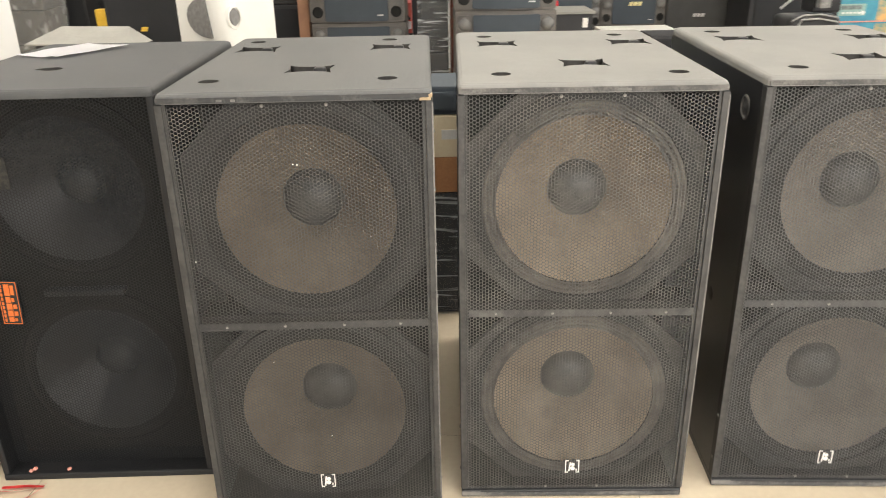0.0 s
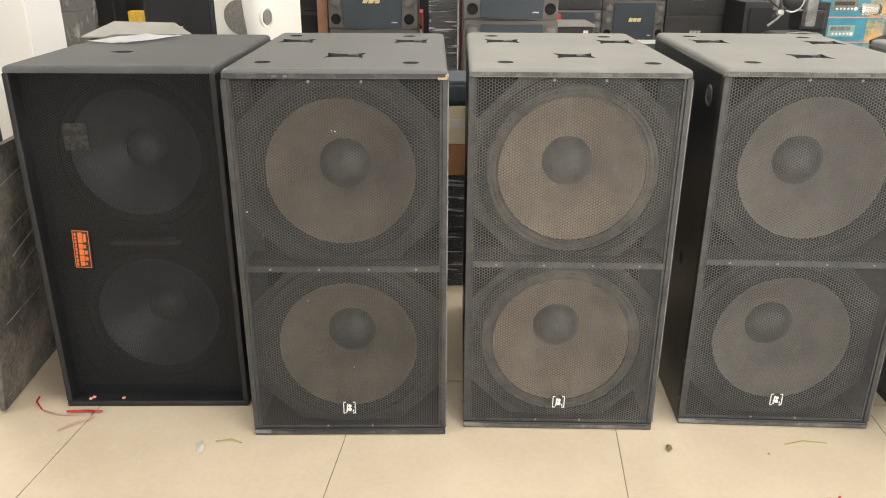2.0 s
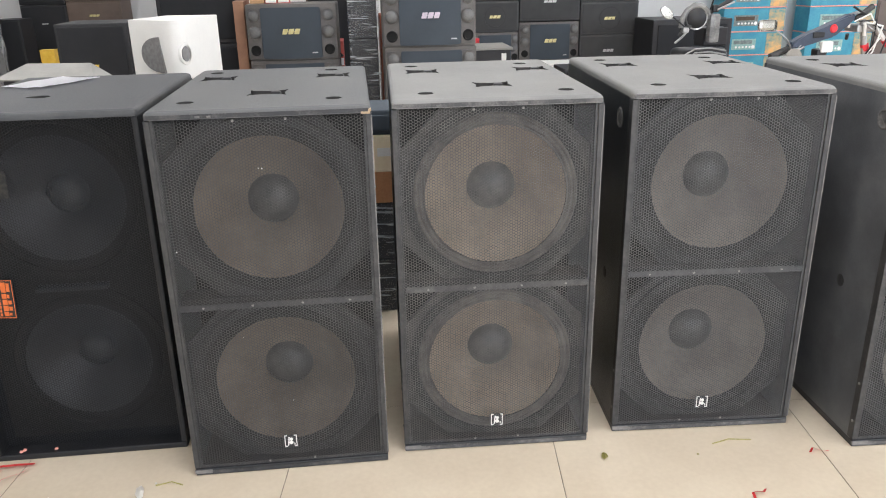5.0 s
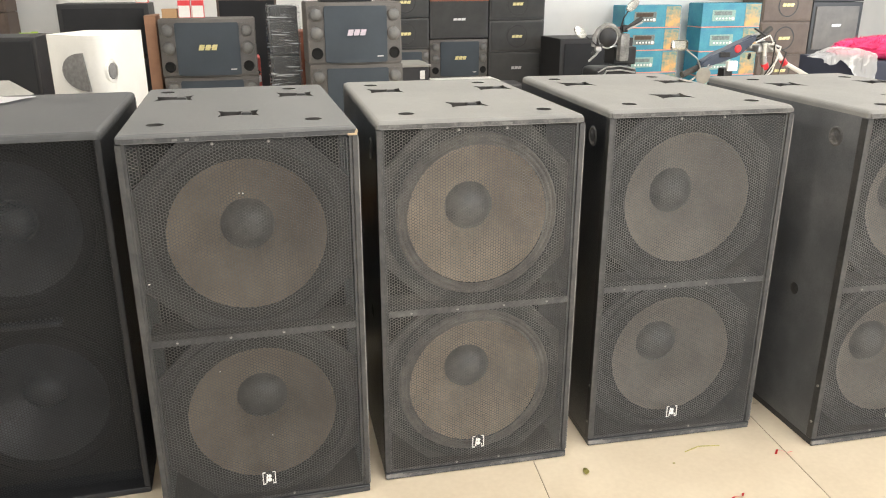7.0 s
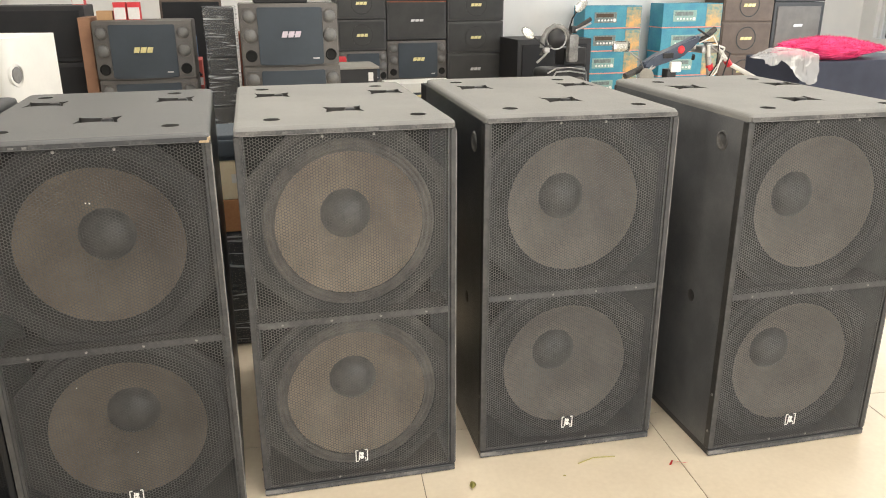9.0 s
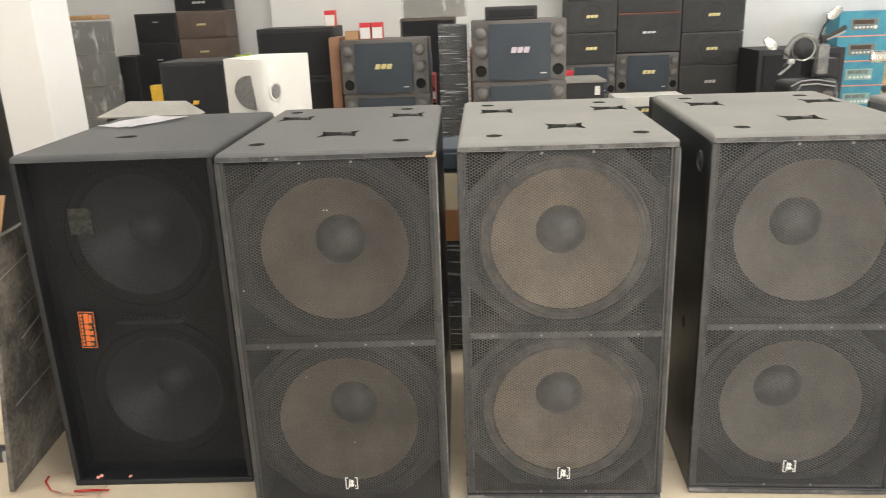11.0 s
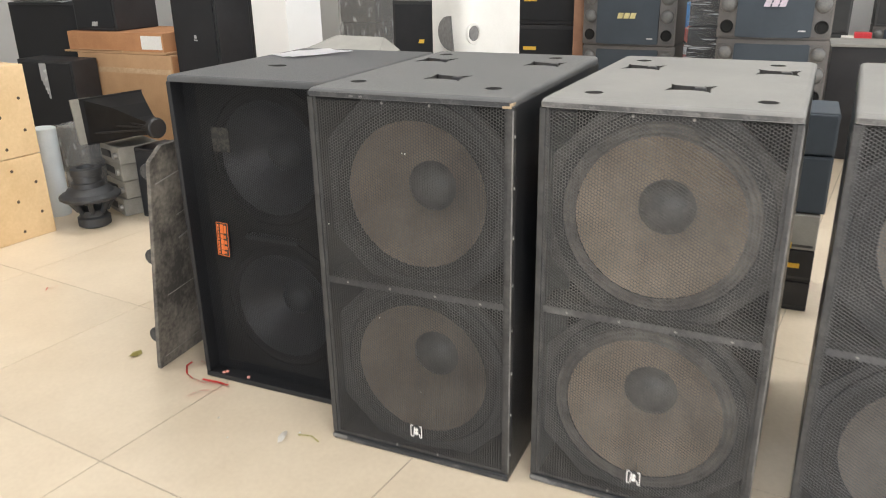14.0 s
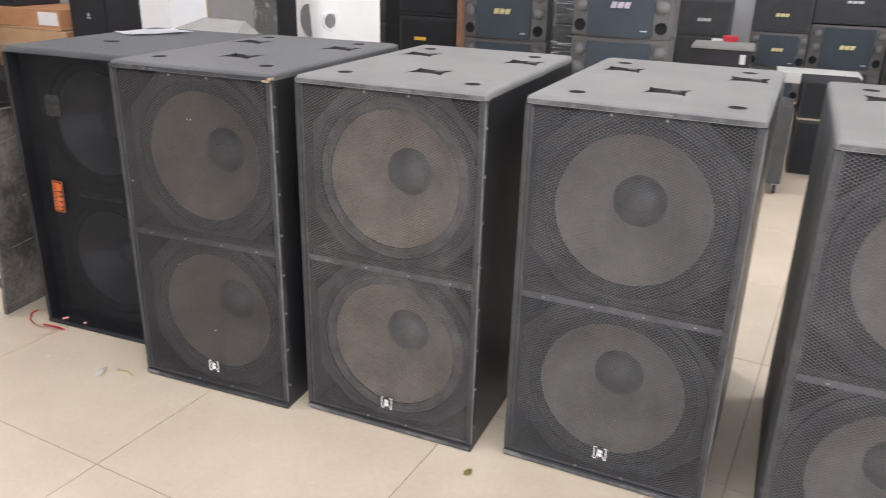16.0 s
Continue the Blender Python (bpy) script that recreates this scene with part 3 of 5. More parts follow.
        bmesh.ops.triangle_fill(bm, use_beauty=True, use_dissolve=False, edges=edges)
    part("baffle", bm, M_BAFFLE_PALE if ribbed else M_BAFFLE, sub)
    part("brace", box(-w + t, w - t, 0.040, 0.12, MID - 0.012, MID + 0.012), M_BAFFLE, sub)
    # Added near-black sheet: the darkness deep in the corner ports, as colour.
    part("port_shade_sheet", box(-w + t, w - t, 0.26, 0.27, 0.022, h - 0.022), M_CAVITY, sub)
    for z in (0.281, 0.817):
        driver(sub, 0, z, 0.046, 0.206, m_cone, m_cap, m_surr=m_surr, roll=0.007 if ribbed else 0.004, folds=2.5 if ribbed else 1.0)
    # badge: brackets and a plain sign, on the grille
    bm = bmesh.new()
    bd = 0.0012
    for s in (-1, 1):
        a, b = sorted((s * 0.0185, s * 0.0160))
        bx(bm, a, b, -bd, 0.001, 0.0, 0.040)
        a, b = sorted((s * 0.0185, s * 0.010))
        bx(bm, a, b, -bd, 0.001, 0.0, 0.0025)
        bx(bm, a, b, -bd, 0.001, 0.0375, 0.040)
    prism(bm, [(-0.010, 0.004), (-0.0065, 0.004), (-0.003, 0.033), (-0.0065, 0.033)], -bd, 0.0005)
    prism(bm, [(x * 0.0052 + 0.0015, z * 0.0052 + 0.026) for x, z in disc(0, 0, 1, 10)], -bd, 0.0005)
    prism(bm, [(x * 0.0062 + 0.0010, z * 0.0062 + 0.014) for x, z in disc(0, 0, 1, 10)], -bd, 0.0005)
    bx(bm, 0.0095, 0.0125, -bd, 0.001, 0.006, 0.012)
    plate = part("badge_plate", box(-0.021, 0.021, 0.0008, 0.004, -0.002, 0.042), M_BLACKPL, gr)
    plate.location = (0, 0, 0.072)
    badge = part("badge", bm, M_BADGE, gr, "white bracket badge")
    badge.location = (0, 0, 0.075)
    return sub


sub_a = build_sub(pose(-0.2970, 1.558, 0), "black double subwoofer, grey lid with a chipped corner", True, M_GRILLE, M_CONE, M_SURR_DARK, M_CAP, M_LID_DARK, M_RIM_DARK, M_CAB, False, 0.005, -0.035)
sub_b = build_sub(pose(0.3420, 1.587, 0, 0, 0, -1.8), "black double subwoofer with a rubbed grille and dusty lid", False, M_GRILLE_PALE, M_CONE_PALE, M_SURR_PALE, M_CAP_PALE, M_LIT_DUST, M_EDGE, M_CAB, True, 0.022, -0.055)
sub_c = build_sub(pose(1.0200, 1.597, 0, 0, 0, -3.2), "black double subwoofer with grey-brown cones and dusty lid", False, M_GRILLE_MID, M_CONE_GREY, M_SURR_DARK, M_CAP, M_LIT_DUST, M_EDGE, M_CAB, False, 0.026, -0.060)
sub_d = build_sub(pose(1.733, 1.416, 0, 0, 0, -2.2), "black double subwoofer with dust-smudged, haze-paled sides and dusty lid", False, M_GRILLE_MID, M_CONE_GREY, M_SURR_DARK, M_CAP, M_LIT_DUST, M_EDGE, M_SIDE_HAZE, False, 0.045, -0.070)


def build_wide_sub(m):
    w, h, d, t = 0.2925, 1.089, 0.80, 0.018
    sub = thing("black_subwoofer", m, "matt black double subwoofer with deep-set grille and orange badge", "subwoofer")
    part("top_panel", slab_with_holes(rounded(-w, w, 0, d, 0.014), [[(-0.062 + 0.028 * math.cos(a) - (0.016 if math.cos(a) < -0.5 else 0), 0.295 + 0.026 * math.sin(a) * (1.0 if math.cos(a) > -0.5 else 0.55)) for a in [2 * math.pi * k / 18 for k in range(18)]]], h - 0.02, h, 0.012), M_LIT_DUST_H, sub, "grey dusty textured top, lightened for overhead light").data.materials.append(M_RECESS)
    part("bottom_panel", box(-w, w, 0, d, 0, 0.02, 0.005), M_CAB_H, sub)
    for s in (-1, 1):
        a, b = sorted((s * w, s * (w - t)))
        part("side_panel", box(a, b, 0, d - t, 0.02, h - 0.02, 0.005), M_CAB_H, sub)
    part("back_panel", box(-w, w, d - t, d, 0.02, h - 0.02), M_CAB_H, sub)
    mesh = grille_mesh("deep_grille", -w + t, w - t, 0.02, h - 0.02, 0.0085, 0.0071, (), M_GRILLE_H)
    gr = part("grille", mesh, None, sub, "black perforated steel grille")
    gr.location = (0, 0.052, 0)
    # Near-black sheet added for the dark space behind the baffle.
    part("dark_backing", box(-w + t, w - t, 0.230, 0.240, 0.02, h - 0.02), M_CAVITY, sub)
    bm = bmesh.new()
    edges = []
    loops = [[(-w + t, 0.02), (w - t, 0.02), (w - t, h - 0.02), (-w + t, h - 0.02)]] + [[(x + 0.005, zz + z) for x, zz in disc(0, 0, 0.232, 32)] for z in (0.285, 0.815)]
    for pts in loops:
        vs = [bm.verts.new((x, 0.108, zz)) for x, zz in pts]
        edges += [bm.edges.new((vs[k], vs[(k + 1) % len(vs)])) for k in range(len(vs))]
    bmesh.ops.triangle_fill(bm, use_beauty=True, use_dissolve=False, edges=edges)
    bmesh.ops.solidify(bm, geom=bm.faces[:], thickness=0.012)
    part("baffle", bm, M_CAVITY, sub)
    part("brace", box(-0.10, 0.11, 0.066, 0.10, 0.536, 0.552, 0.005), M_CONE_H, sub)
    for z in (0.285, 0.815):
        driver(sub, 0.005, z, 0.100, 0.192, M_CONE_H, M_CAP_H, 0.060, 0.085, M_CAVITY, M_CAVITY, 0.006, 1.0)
    part("sticker", box(-0.175, -0.105, 0.049, 0.0505, 0.84, 0.92), M_GREYMESH_DARK, gr, "faded pale sticker patch").location = (0, -0.052, 0)
    bm = box(-0.026, 0.026, 0, 0.004, -0.062, 0.062, 0.001)
    badge = part("badge", bm, M_BLACKPL, gr, "black badge plate")
    badge.location = (-0.179, -0.006, 0.532)
    badge.rotation_euler = (0, radians(3), 0)
    bm = box(-0.024, 0.024, -0.001, 0.001, 0.059, 0.0605)
    bx(bm, -0.024, 0.024, -0.001, 0.001, -0.0605, -0.059)
    bx(bm, 0.0225, 0.024, -0.001, 0.001, -0.059, 0.059)
    bx(bm, -0.024, -0.0225, -0.001, 0.001, -0.059, 0.059)
    for k in range(9):
        bx(bm, -0.019, -0.014, -0.001, 0.001, -0.054 + 0.0122 * k, -0.0455 + 0.0122 * k)
    for k, (a, b, c) in enumerate(((-0.054, -0.041, 0.013), (-0.038, -0.021, 0.017), (-0.018, -0.001, 0.017), (0.002, 0.018, 0.013), (0.022, 0.054, 0.016))):
        bx(bm, -0.008, c * 0.35, -0.001, 0.001, a, b)
        bx(bm, c * 0.35 + 0.002, c, -0.001, 0.001, a + 0.002, b - 0.003)
    p = part("badge_print", bm, M_ORANGE, badge, "orange print of plain bars")
    p.location = (0, -0.001, 0)
    return sub


M_CAP_H = mat("black_sheened_cap", (0.040, 0.044, 0.048), (0.070, 0.074, 0.078), 0.4, scale=20)
# Black lid lightened the same way, by dust and painted overhead light.
M_LIT_DUST_H = mat("dusty_lit_black_lid", (0.048, 0.051, 0.054), (0.078, 0.081, 0.083), 0.6, scale=4, fine=330, bump=0.3)
M_GREYMESH_DARK = mat("faded_sticker", (0.008, 0.008, 0.008), (0.034, 0.032, 0.026), 0.8, scale=60, fine=300, lo=0.45, hi=0.6)
flecks = random.Random(8)
for k, (x, z) in enumerate(((-0.014, 0.945), (-0.005, 0.944), (-0.105, 0.452), (-0.255, 0.72), (0.02, 0.235))):
    f = part("paint_fleck", lathe(bmesh.new(), [(0, -0.0012), (0.0010, -0.0009), (0.0015 + 0.0008 * flecks.random(), 0.001)], 6), M_SCRAP, sub_a)
    f.location = (x, 0.0042, z)
build_wide_sub(pose(-0.936, 1.716, 0, 0, 0, 0.1))


def emblem(w, h, n=3):
    """A badge of n plain slanted blocks, joined by a thin band through their middle."""
    top, low = [], []
    for k in range(n):
        a = -w / 2 + k * w / n
        for x, z in ((a, h * 0.05), (a, h / 2), (a + w / n * 0.8, h / 2), (a + w / n * 0.8, h * 0.05)):
            top.append((x + (z + h / 2) * 0.3, z))
            low.append((x + (h / 2 - z) * 0.3, -z))
    return prism(bmesh.new(), low + top[::-1], -0.017, -0.010)


# ---- stock behind the row ----
def cabinet(name, x0, x1, y, d, z0, z1, label, category, material=None, front=None, trim=None, badge=None, round_front=False, yaw=0.0, group="", frame_w=0.018):
    """A boxed loudspeaker: body, cloth front, optional trim lines, round emblem and badge bars."""
    w, h = (x1 - x0) / 2, z1 - z0
    ob = thing(name, pose((x0 + x1) / 2, y, z0, 0, 0, yaw), label, category, group)
    part("body", box(-w, w, 0, d, 0, h, 0.008), material or M_BLACKBOX, ob)
    part("front_cloth", box(-w + frame_w, w - frame_w, -0.010, 0.002, frame_w, h - frame_w, 0.006), front or M_BLACKCLOTH, ob)
    if trim:
        part("trim", box(-w, w, -0.006, 0.0, h - 0.012, h - 0.002), trim, ob)
    if round_front:
        r = min(w, h / 2) * 0.72
        part("emblem_ring", lathe(bmesh.new(), [(r, -0.010), (r, -0.014), (r - 0.012, -0.014), (r - 0.012, -0.009)], 32), M_BLACKPL, ob, "", True).location = (0, 0, h / 2)
    if badge:
        bmat, bw, bh, zc = badge
        bm = emblem(bw, bh)
        part("badge", bm, bmat, ob, "plain bars of a metallic badge").location = (0, 0, h * zc)
    return ob


def bowed(w, a, b, bow, front, back, z0, z1, n=10):
    """An upright block between x = a and b whose front follows the bow of a cabinet w wide."""
    bm = bmesh.new()
    xs = [a + (b - a) * k / n for k in range(n + 1)]
    pts = [(x, front - bow * (1 - (2 * x / w) ** 2)) for x in xs] + [(b, back), (a, back)]
    lo = [bm.verts.new((x, y, z0)) for x, y in pts]
    hi = [bm.verts.new((x, y, z1)) for x, y in pts]
    bm.faces.new(lo[::-1])
    bm.faces.new(hi)
    for k in range(len(pts)):
        k2 = (k + 1) % len(pts)
        bm.faces.new((lo[k], lo[k2], hi[k2], hi[k]))
    es = [e for e in bm.edges if abs(e.verts[0].co.z - e.verts[1].co.z) < 1e-6]
    bmesh.ops.bevel(bm, geom=es, offset=0.006, segments=2, affect="EDGES")
    return bm


def karaoke(m, w, h, d, label, group, m_badge=None):
    """Karaoke loudspeaker: bowed grey-blue cloth front, side cheeks with two domes and a port each, metal badge."""
    ob = thing("karaoke_speaker", m, label, "karaoke speaker", group)
    bow = 0.05
    part("body", bowed(w, -w / 2, w / 2, bow, 0.012, d, 0, h), M_GREYBODY, ob, "", True)
    part("front_cloth", bowed(w, -w * 0.33, w * 0.33, bow, -0.008, 0.02, 0.012, h - 0.022), M_GREYSPK, ob, "grey-blue cloth panel", True)
    for s in (-1, 1):
        a, b = sorted((s * w * 0.335, s * w * 0.485))
        part("cheek", bowed(w, a, b, bow, 0.004, 0.03, 0.014, h - 0.024, 4), M_CHEEK, ob, "", True)
        x = s * w * 0.412
        y = 0.004 - bow * (1 - (2 * x / w) ** 2)
        turn = math.atan(8 * bow * x / (w * w))
        for z, r in ((h * 0.80, 0.040), (h * 0.50, 0.043)):
            rim = part("dome_rim", lathe(bmesh.new(), [(r * 0.98, -0.004), (r * 1.06, -0.006), (r * 1.12, -0.002), (r * 1.12, 0.006)], 24), M_GREYBODY, ob, "", True)
            dome = part("dome", lathe(bmesh.new(), [(0, -0.020), (r * 0.5, -0.018), (r * 0.85, -0.011), (r, -0.003), (r * 1.02, 0.004)], 20), M_DOME, ob, "grey mesh dome", True)
            for q in (rim, dome):
                q.location, q.rotation_euler = (x, y, z), (0, 0, turn)
        # Shallow filled disc; the hole's shade is only its near-black colour.
        port = part("port", lathe(bmesh.new(), [(0.037, 0.002), (0.036, -0.008), (0.032, -0.010), (0.029, -0.006), (0.027, -0.004), (0.0, -0.0035)], 20), M_CAVITY, ob, "", True)
        port.location, port.rotation_euler = (x, y, h * 0.18), (0, 0, turn)
    bm = emblem(w * 0.20, h * 0.095)
    part("badge", bm, m_badge or M_GOLD, ob, "metal badge of plain slanted blocks").location = (0, -bow + 0.002, h * 0.52)
    bm = box(-0.02, 0.02, -0.014, -0.011, 0, 0.008)
    part("small_badge", bm, M_SILVER, ob).location = (w * 0.25, -bow * 0.75 + 0.003, h * 0.12)
    return ob


k1 = karaoke(pose(-0.476, 5.29, 0.832, 0, 0, -2), 0.632, 0.382, 0.38, "grey karaoke speaker with gold badge on a stack", "stacked karaoke speakers")
copy_thing(k1, pose(-0.47, 5.29, 0.447, 0, 0, -1))
copy_thing(k1, pose(-0.475, 5.30, 0.062, 0, 0, -2))
k2 = karaoke(pose(0.455, 4.71, 0.950), 0.604, 0.382, 0.38, "grey karaoke speaker with shimmering silver badge on a stack", "stacked karaoke speakers", M_PRISM)
# An iridescent reflection on this badge is given as plain lime colour.
karaoke(pose(0.459, 4.705, 0.566, 0, 0, 0.5), 0.604, 0.382, 0.38, "grey karaoke speaker in a stack, badge painted with a lime reflection", "stacked karaoke speakers", M_LIME)
copy_thing(k2, pose(0.453, 4.71, 0.182))
pal = thing("pallet", pose(-0.475, 5.29, 0), "low wooden pallet under the stack", "pallet")
part("deck", box(-0.32, 0.32, 0, 0.4, 0.04, 0.061), M_PLYEDGE, pal)
for x in (-0.28, 0.0, 0.28):
    part("bearer", box(x - 0.03, x + 0.03, 0, 0.4, 0, 0.04), M_PLYEDGE, pal)
cabinet("amplifier_case", 0.16, 0.75, 4.71, 0.4, 0.0, 0.181, "black amplifier case under the karaoke speakers", "amplifier")
cabinet("flat_black_speaker", 0.245, 0.575, 4.75, 0.2, 1.333, 1.415, "flat black centre speaker lying on the stack", "speaker")

# columns of speakers along the back wall
YB = 7.9
for x0, x1, h in ((1.19, 1.705, 0.138), (1.715, 2.365, 0.073), (2.378, 3.012, 0.048)):
    pl = thing("plinth", pose((x0 + x1) / 2, YB, 0), "low wooden plinth under a wall stack", "plinth", "plinths")
    part("deck", box(-(x1 - x0) / 2, (x1 - x0) / 2, 0, 0.4, h - 0.02, h), M_PLYEDGE, pl)
    for s in (-1, 1):
        part("foot", box(s * 0.2 - 0.03, s * 0.2 + 0.03, 0.02, 0.38, 0, h - 0.02), M_PLYEDGE, pl)
for z in (0.14, 0.457, 0.775, 1.095, 1.413):
    if z < 0.5:
        b = karaoke(pose(1.448, YB, z), 0.515, 0.314, 0.38, "small dark karaoke speaker in a wall stack", "wall stack of speakers")
    else:
        cabinet("black_speaker", 1.19, 1.705, YB, 0.38, z, z + 0.315, "black speaker with round emblem and gold badge", "speaker", material=M_STACKBOX, front=M_STACKCLOTH, round_front=True, badge=(M_GOLD, 0.12, 0.03, 0.5), group="wall stack of speakers")
for k, z in enumerate((0.075, 0.472, 0.877, 1.275)):
    if k < 2:
        karaoke(pose(2.04, YB, z), 0.65, 0.395, 0.40, "dark blue karaoke speaker in a wall stack", "wall stack of speakers")
    else:
        cabinet("black_speaker", 1.715, 2.365, YB, 0.40, z, z + 0.395, "black speaker with a red-brown top edge", "speaker", material=M_STACKBOX, front=M_STACKCLOTH, trim=M_REDTRIM, badge=(M_SILVER, 0.14, 0.022, 0.5), group="wall stack of speakers")
for k, z in enumerate((0.05, 0.386, 0.722, 1.06, 1.397)):
    cabinet("black_speaker", 2.378, 3.012, YB, 0.38, z, z + 0.334, "black speaker with round emblem and gold badge" if k > 1 else "black speaker with a plain silver badge", "speaker", material=M_STACKBOX, front=M_STACKCLOTH, round_front=k > 1, badge=(M_GOLD if k > 1 else M_SILVER, 0.12, 0.03, 0.5), group="wall stack of speakers")
for z0, z1 in ((0.0, 0.36), (0.363, 0.70), (0.703, 1.04)):
    cabinet("black_speaker", 0.50, 1.0, YB, 0.38, z0, z1, "grey-black speaker with a pale badge in a wall stack", "speaker", material=M_STACKBOX, front=M_STACKCLOTH, badge=(M_SILVER, 0.13, 0.03, 0.45), group="wall stack of speakers")
cabinet("bass_cabinet", 2.96, 3.79, 7.3, 0.55, 0.0, 0.895, "large black bass cabinet on the floor by the wall", "bass cabinet", badge=(M_SILVER, 0.12, 0.03, 0.5), frame_w=0.05)


def teal_box(x0, x1, y, z0, z1, dark):
    w, h = (x1 - x0) / 2, z1 - z0
    ob = thing("printed_carton", pose((x0 + x1) / 2, y, z0), "teal printed carton with orange picture, stacked", "carton", "teal cartons")
    part("carton", box(-w, w, 0, 0.30, 0.012, h, 0.004), M_TEAL, ob)
    part("bottom_edge", box(-w, w, -0.002, 0.30, 0, 0.012), M_PINKLINE, ob, "pink bottom edge")
    part("picture", box(w * 0.46, w * 0.98, -0.003, 0.0, 0.014, h - 0.012), M_PEACH, ob, "orange and green printed picture")
    part("device_print", box(-w * 0.66, w * 0.12, -0.003, 0.0, h * 0.26, h * 0.72, 0.001), M_PALEGREEN if dark else M_DEVICE, ob, "print of an audio device")
    bm = box(-w * 0.60, w * 0.0, -0.005, -0.003, h * 0.50, h * 0.66)
    part("display_print", bm, M_DEVICE if dark else M_PRINT, ob)
    bm = bmesh.new()
    for k in range(6):
        c = (k - 4.6) * w * 0.11
        prism(bm, [(c + x, h * 0.37 + z) for x, z in disc(0, 0, 0.012 if k < 5 else 0.02, 10)], -0.005, -0.003)
    part("knob_print", bm, M_BADGE, ob, "row of pale knobs")
    return ob


for k in range(5):
    teal_box(3.98, 4.69, YB, -0.055 + k * 0.252 + (0.055 if k == 0 else 0), -0.055 + (k + 1) * 0.252 - 0.003, k < 3)
    teal_box(4.965, 5.745, YB, -0.16 + k * 0.277 + (0.16 if k == 0 else 0), -0.16 + (k + 1) * 0.277 - 0.003, True)
for k, z in enumerate((0.01, 0.24, 0.622, 1.004)):
    cabinet("brown_speaker", 5.755, 6.445, YB, 0.4, z, z + (0.38 if z > 0.1 else 0.226), "brown speaker with round emblem and gold badge", "speaker", material=M_BROWNSPK, front=M_BROWNSPK, round_front=True, badge=(M_GOLD, 0.16, 0.035, 0.5), group="brown wall stack")
# The grey-brown fronts also hold haze from the window side, as colour.
for k, z in enumerate((0.01, 0.62, 1.23)):
    cabinet("tall_black_speaker", 6.455, 7.17, YB, 0.4, z, z + 0.605, "black speaker with a haze-greyed cloth front and pale badge", "speaker", front=M_GREYBODY, badge=(M_SILVER, 0.13, 0.03, 0.55), group="black wall stack", frame_w=0.05)
sock = thing("wall_socket", pose(4.83, 8.4, 1.04), "white double wall socket with a red switch", "socket")
part("plate", box(-0.075, 0.075, -0.012, 0, -0.045, 0.045, 0.003), M_WALL, sock)
part("switch", box(0.01, 0.04, -0.016, -0.012, -0.02, 0.015, 0.001), M_RED, sock, "red switch")

# left rear: stacks by the wall
for k, z in enumerate((0.365, 0.638, 0.911, 1.184, 1.457)):
    cabinet("brown_speaker", -2.86, -2.34, YB, 0.4, z, z + 0.27, "brown speaker in a wall stack" if k < 4 else "black speaker on top of a brown stack", "speaker", material=M_BROWNSPK if k < 4 else None, front=M_BROWNSPK if k < 4 else None, group="brown wall stack", badge=(M_GOLD, 0.1, 0.02, 0.5) if k < 4 else (M_SILVER, 0.14, 0.02, 0.3))
cabinet("brown_speaker", -2.86, -2.34, YB, 0.4, 0.0, 0.363, "brown speaker at the foot of a wall stack", "speaker", material=M_BROWNSPK, front=M_BROWNSPK, group="brown wall stack")
for z0, z1 in ((0.0, 0.56), (0.563, 1.155), (1.158, 1.445)):
    cabinet("black_speaker", -3.30, -2.865, YB, 0.4, z0, z1, "plain black speaker in a wall stack", "speaker", group="black wall stack", badge=(M_SILVER, 0.06, 0.012, 0.7))
cabinet("narrow_black_speaker", -3.28, -3.05, 7.2, 0.3, 0.0, 1.06, "narrow black column speaker with side stripe", "speaker")


def wrapped(name, x0, x1, y0, y1, z0, z1, label, inner, layers=3, yaw=0.0, film=None):
    """A box wound with stretch film: crumpled shells over the goods."""
    w, d, h = (x1 - x0) / 2, y1 - y0, z1 - z0
    ob = thing(name, pose((x0 + x1) / 2, y0, z0, 0, 0, yaw), label, "wrapped goods")
    n = max(1, round(h / 0.3))
    for k in range(n):
        part("box", box(-w + 0.015, w - 0.015, 0.015, d - 0.015, h * k / n, h * (k + 1) / n - 0.006, 0.008), inner, ob)
    rnd = random.Random(int((x0 + 20) * 100))
    bm = box(-w, w, 0, d, 0, h)
    bmesh.ops.subdivide_edges(bm, edges=bm.edges, cuts=11, use_grid_fill=True)
    for v in bm.verts:
        p = v.co * 9 + Vector((x0, z0, 0)) * 3
        q = noise.noise(Vector((p.x, p.y, p.z * 3))) * 0.009
        v.co += Vector((q, q, 0)) + Vector((rnd.uniform(-1, 1), rnd.uniform(-1, 1), 0)) * 0.003
    part("film", bm, film or M_WRAP, ob, "crinkled clear stretch film", True)
    return ob


wrapped("wrapped_stack", -0.075, 0.14, 5.12, 5.45, 0.0, 1.305, "black boxes wound in clear stretch film", M_BLACKBOX)
cabinet("black_box", -0.335, -0.12, 5.72, 0.3, 0.0, 0.70, "plain black box behind the wrapped stack", "box")
pc = thing("red_carton", pose(-0.20, 5.72, 0.702), "red carton with a white stripe and black loop", "carton")
part("carton", box(-0.13, 0.075, 0, 0.28, 0, 0.212, 0.004), M_DULLRED, pc)
part("stripe", box(-0.128, 0.073, -0.002, 0, 0.03, 0.085), M_PAPER, pc, "pale printed stripe")
part("loop", tube(bmesh.new(), [(-0.12, -0.012, 0.12), (-0.05, -0.016, 0.155), (0.01, -0.016, 0.155), (0.065, -0.012, 0.10)], 0.010), M_BLACKPL, pc, "black cable loop", True)
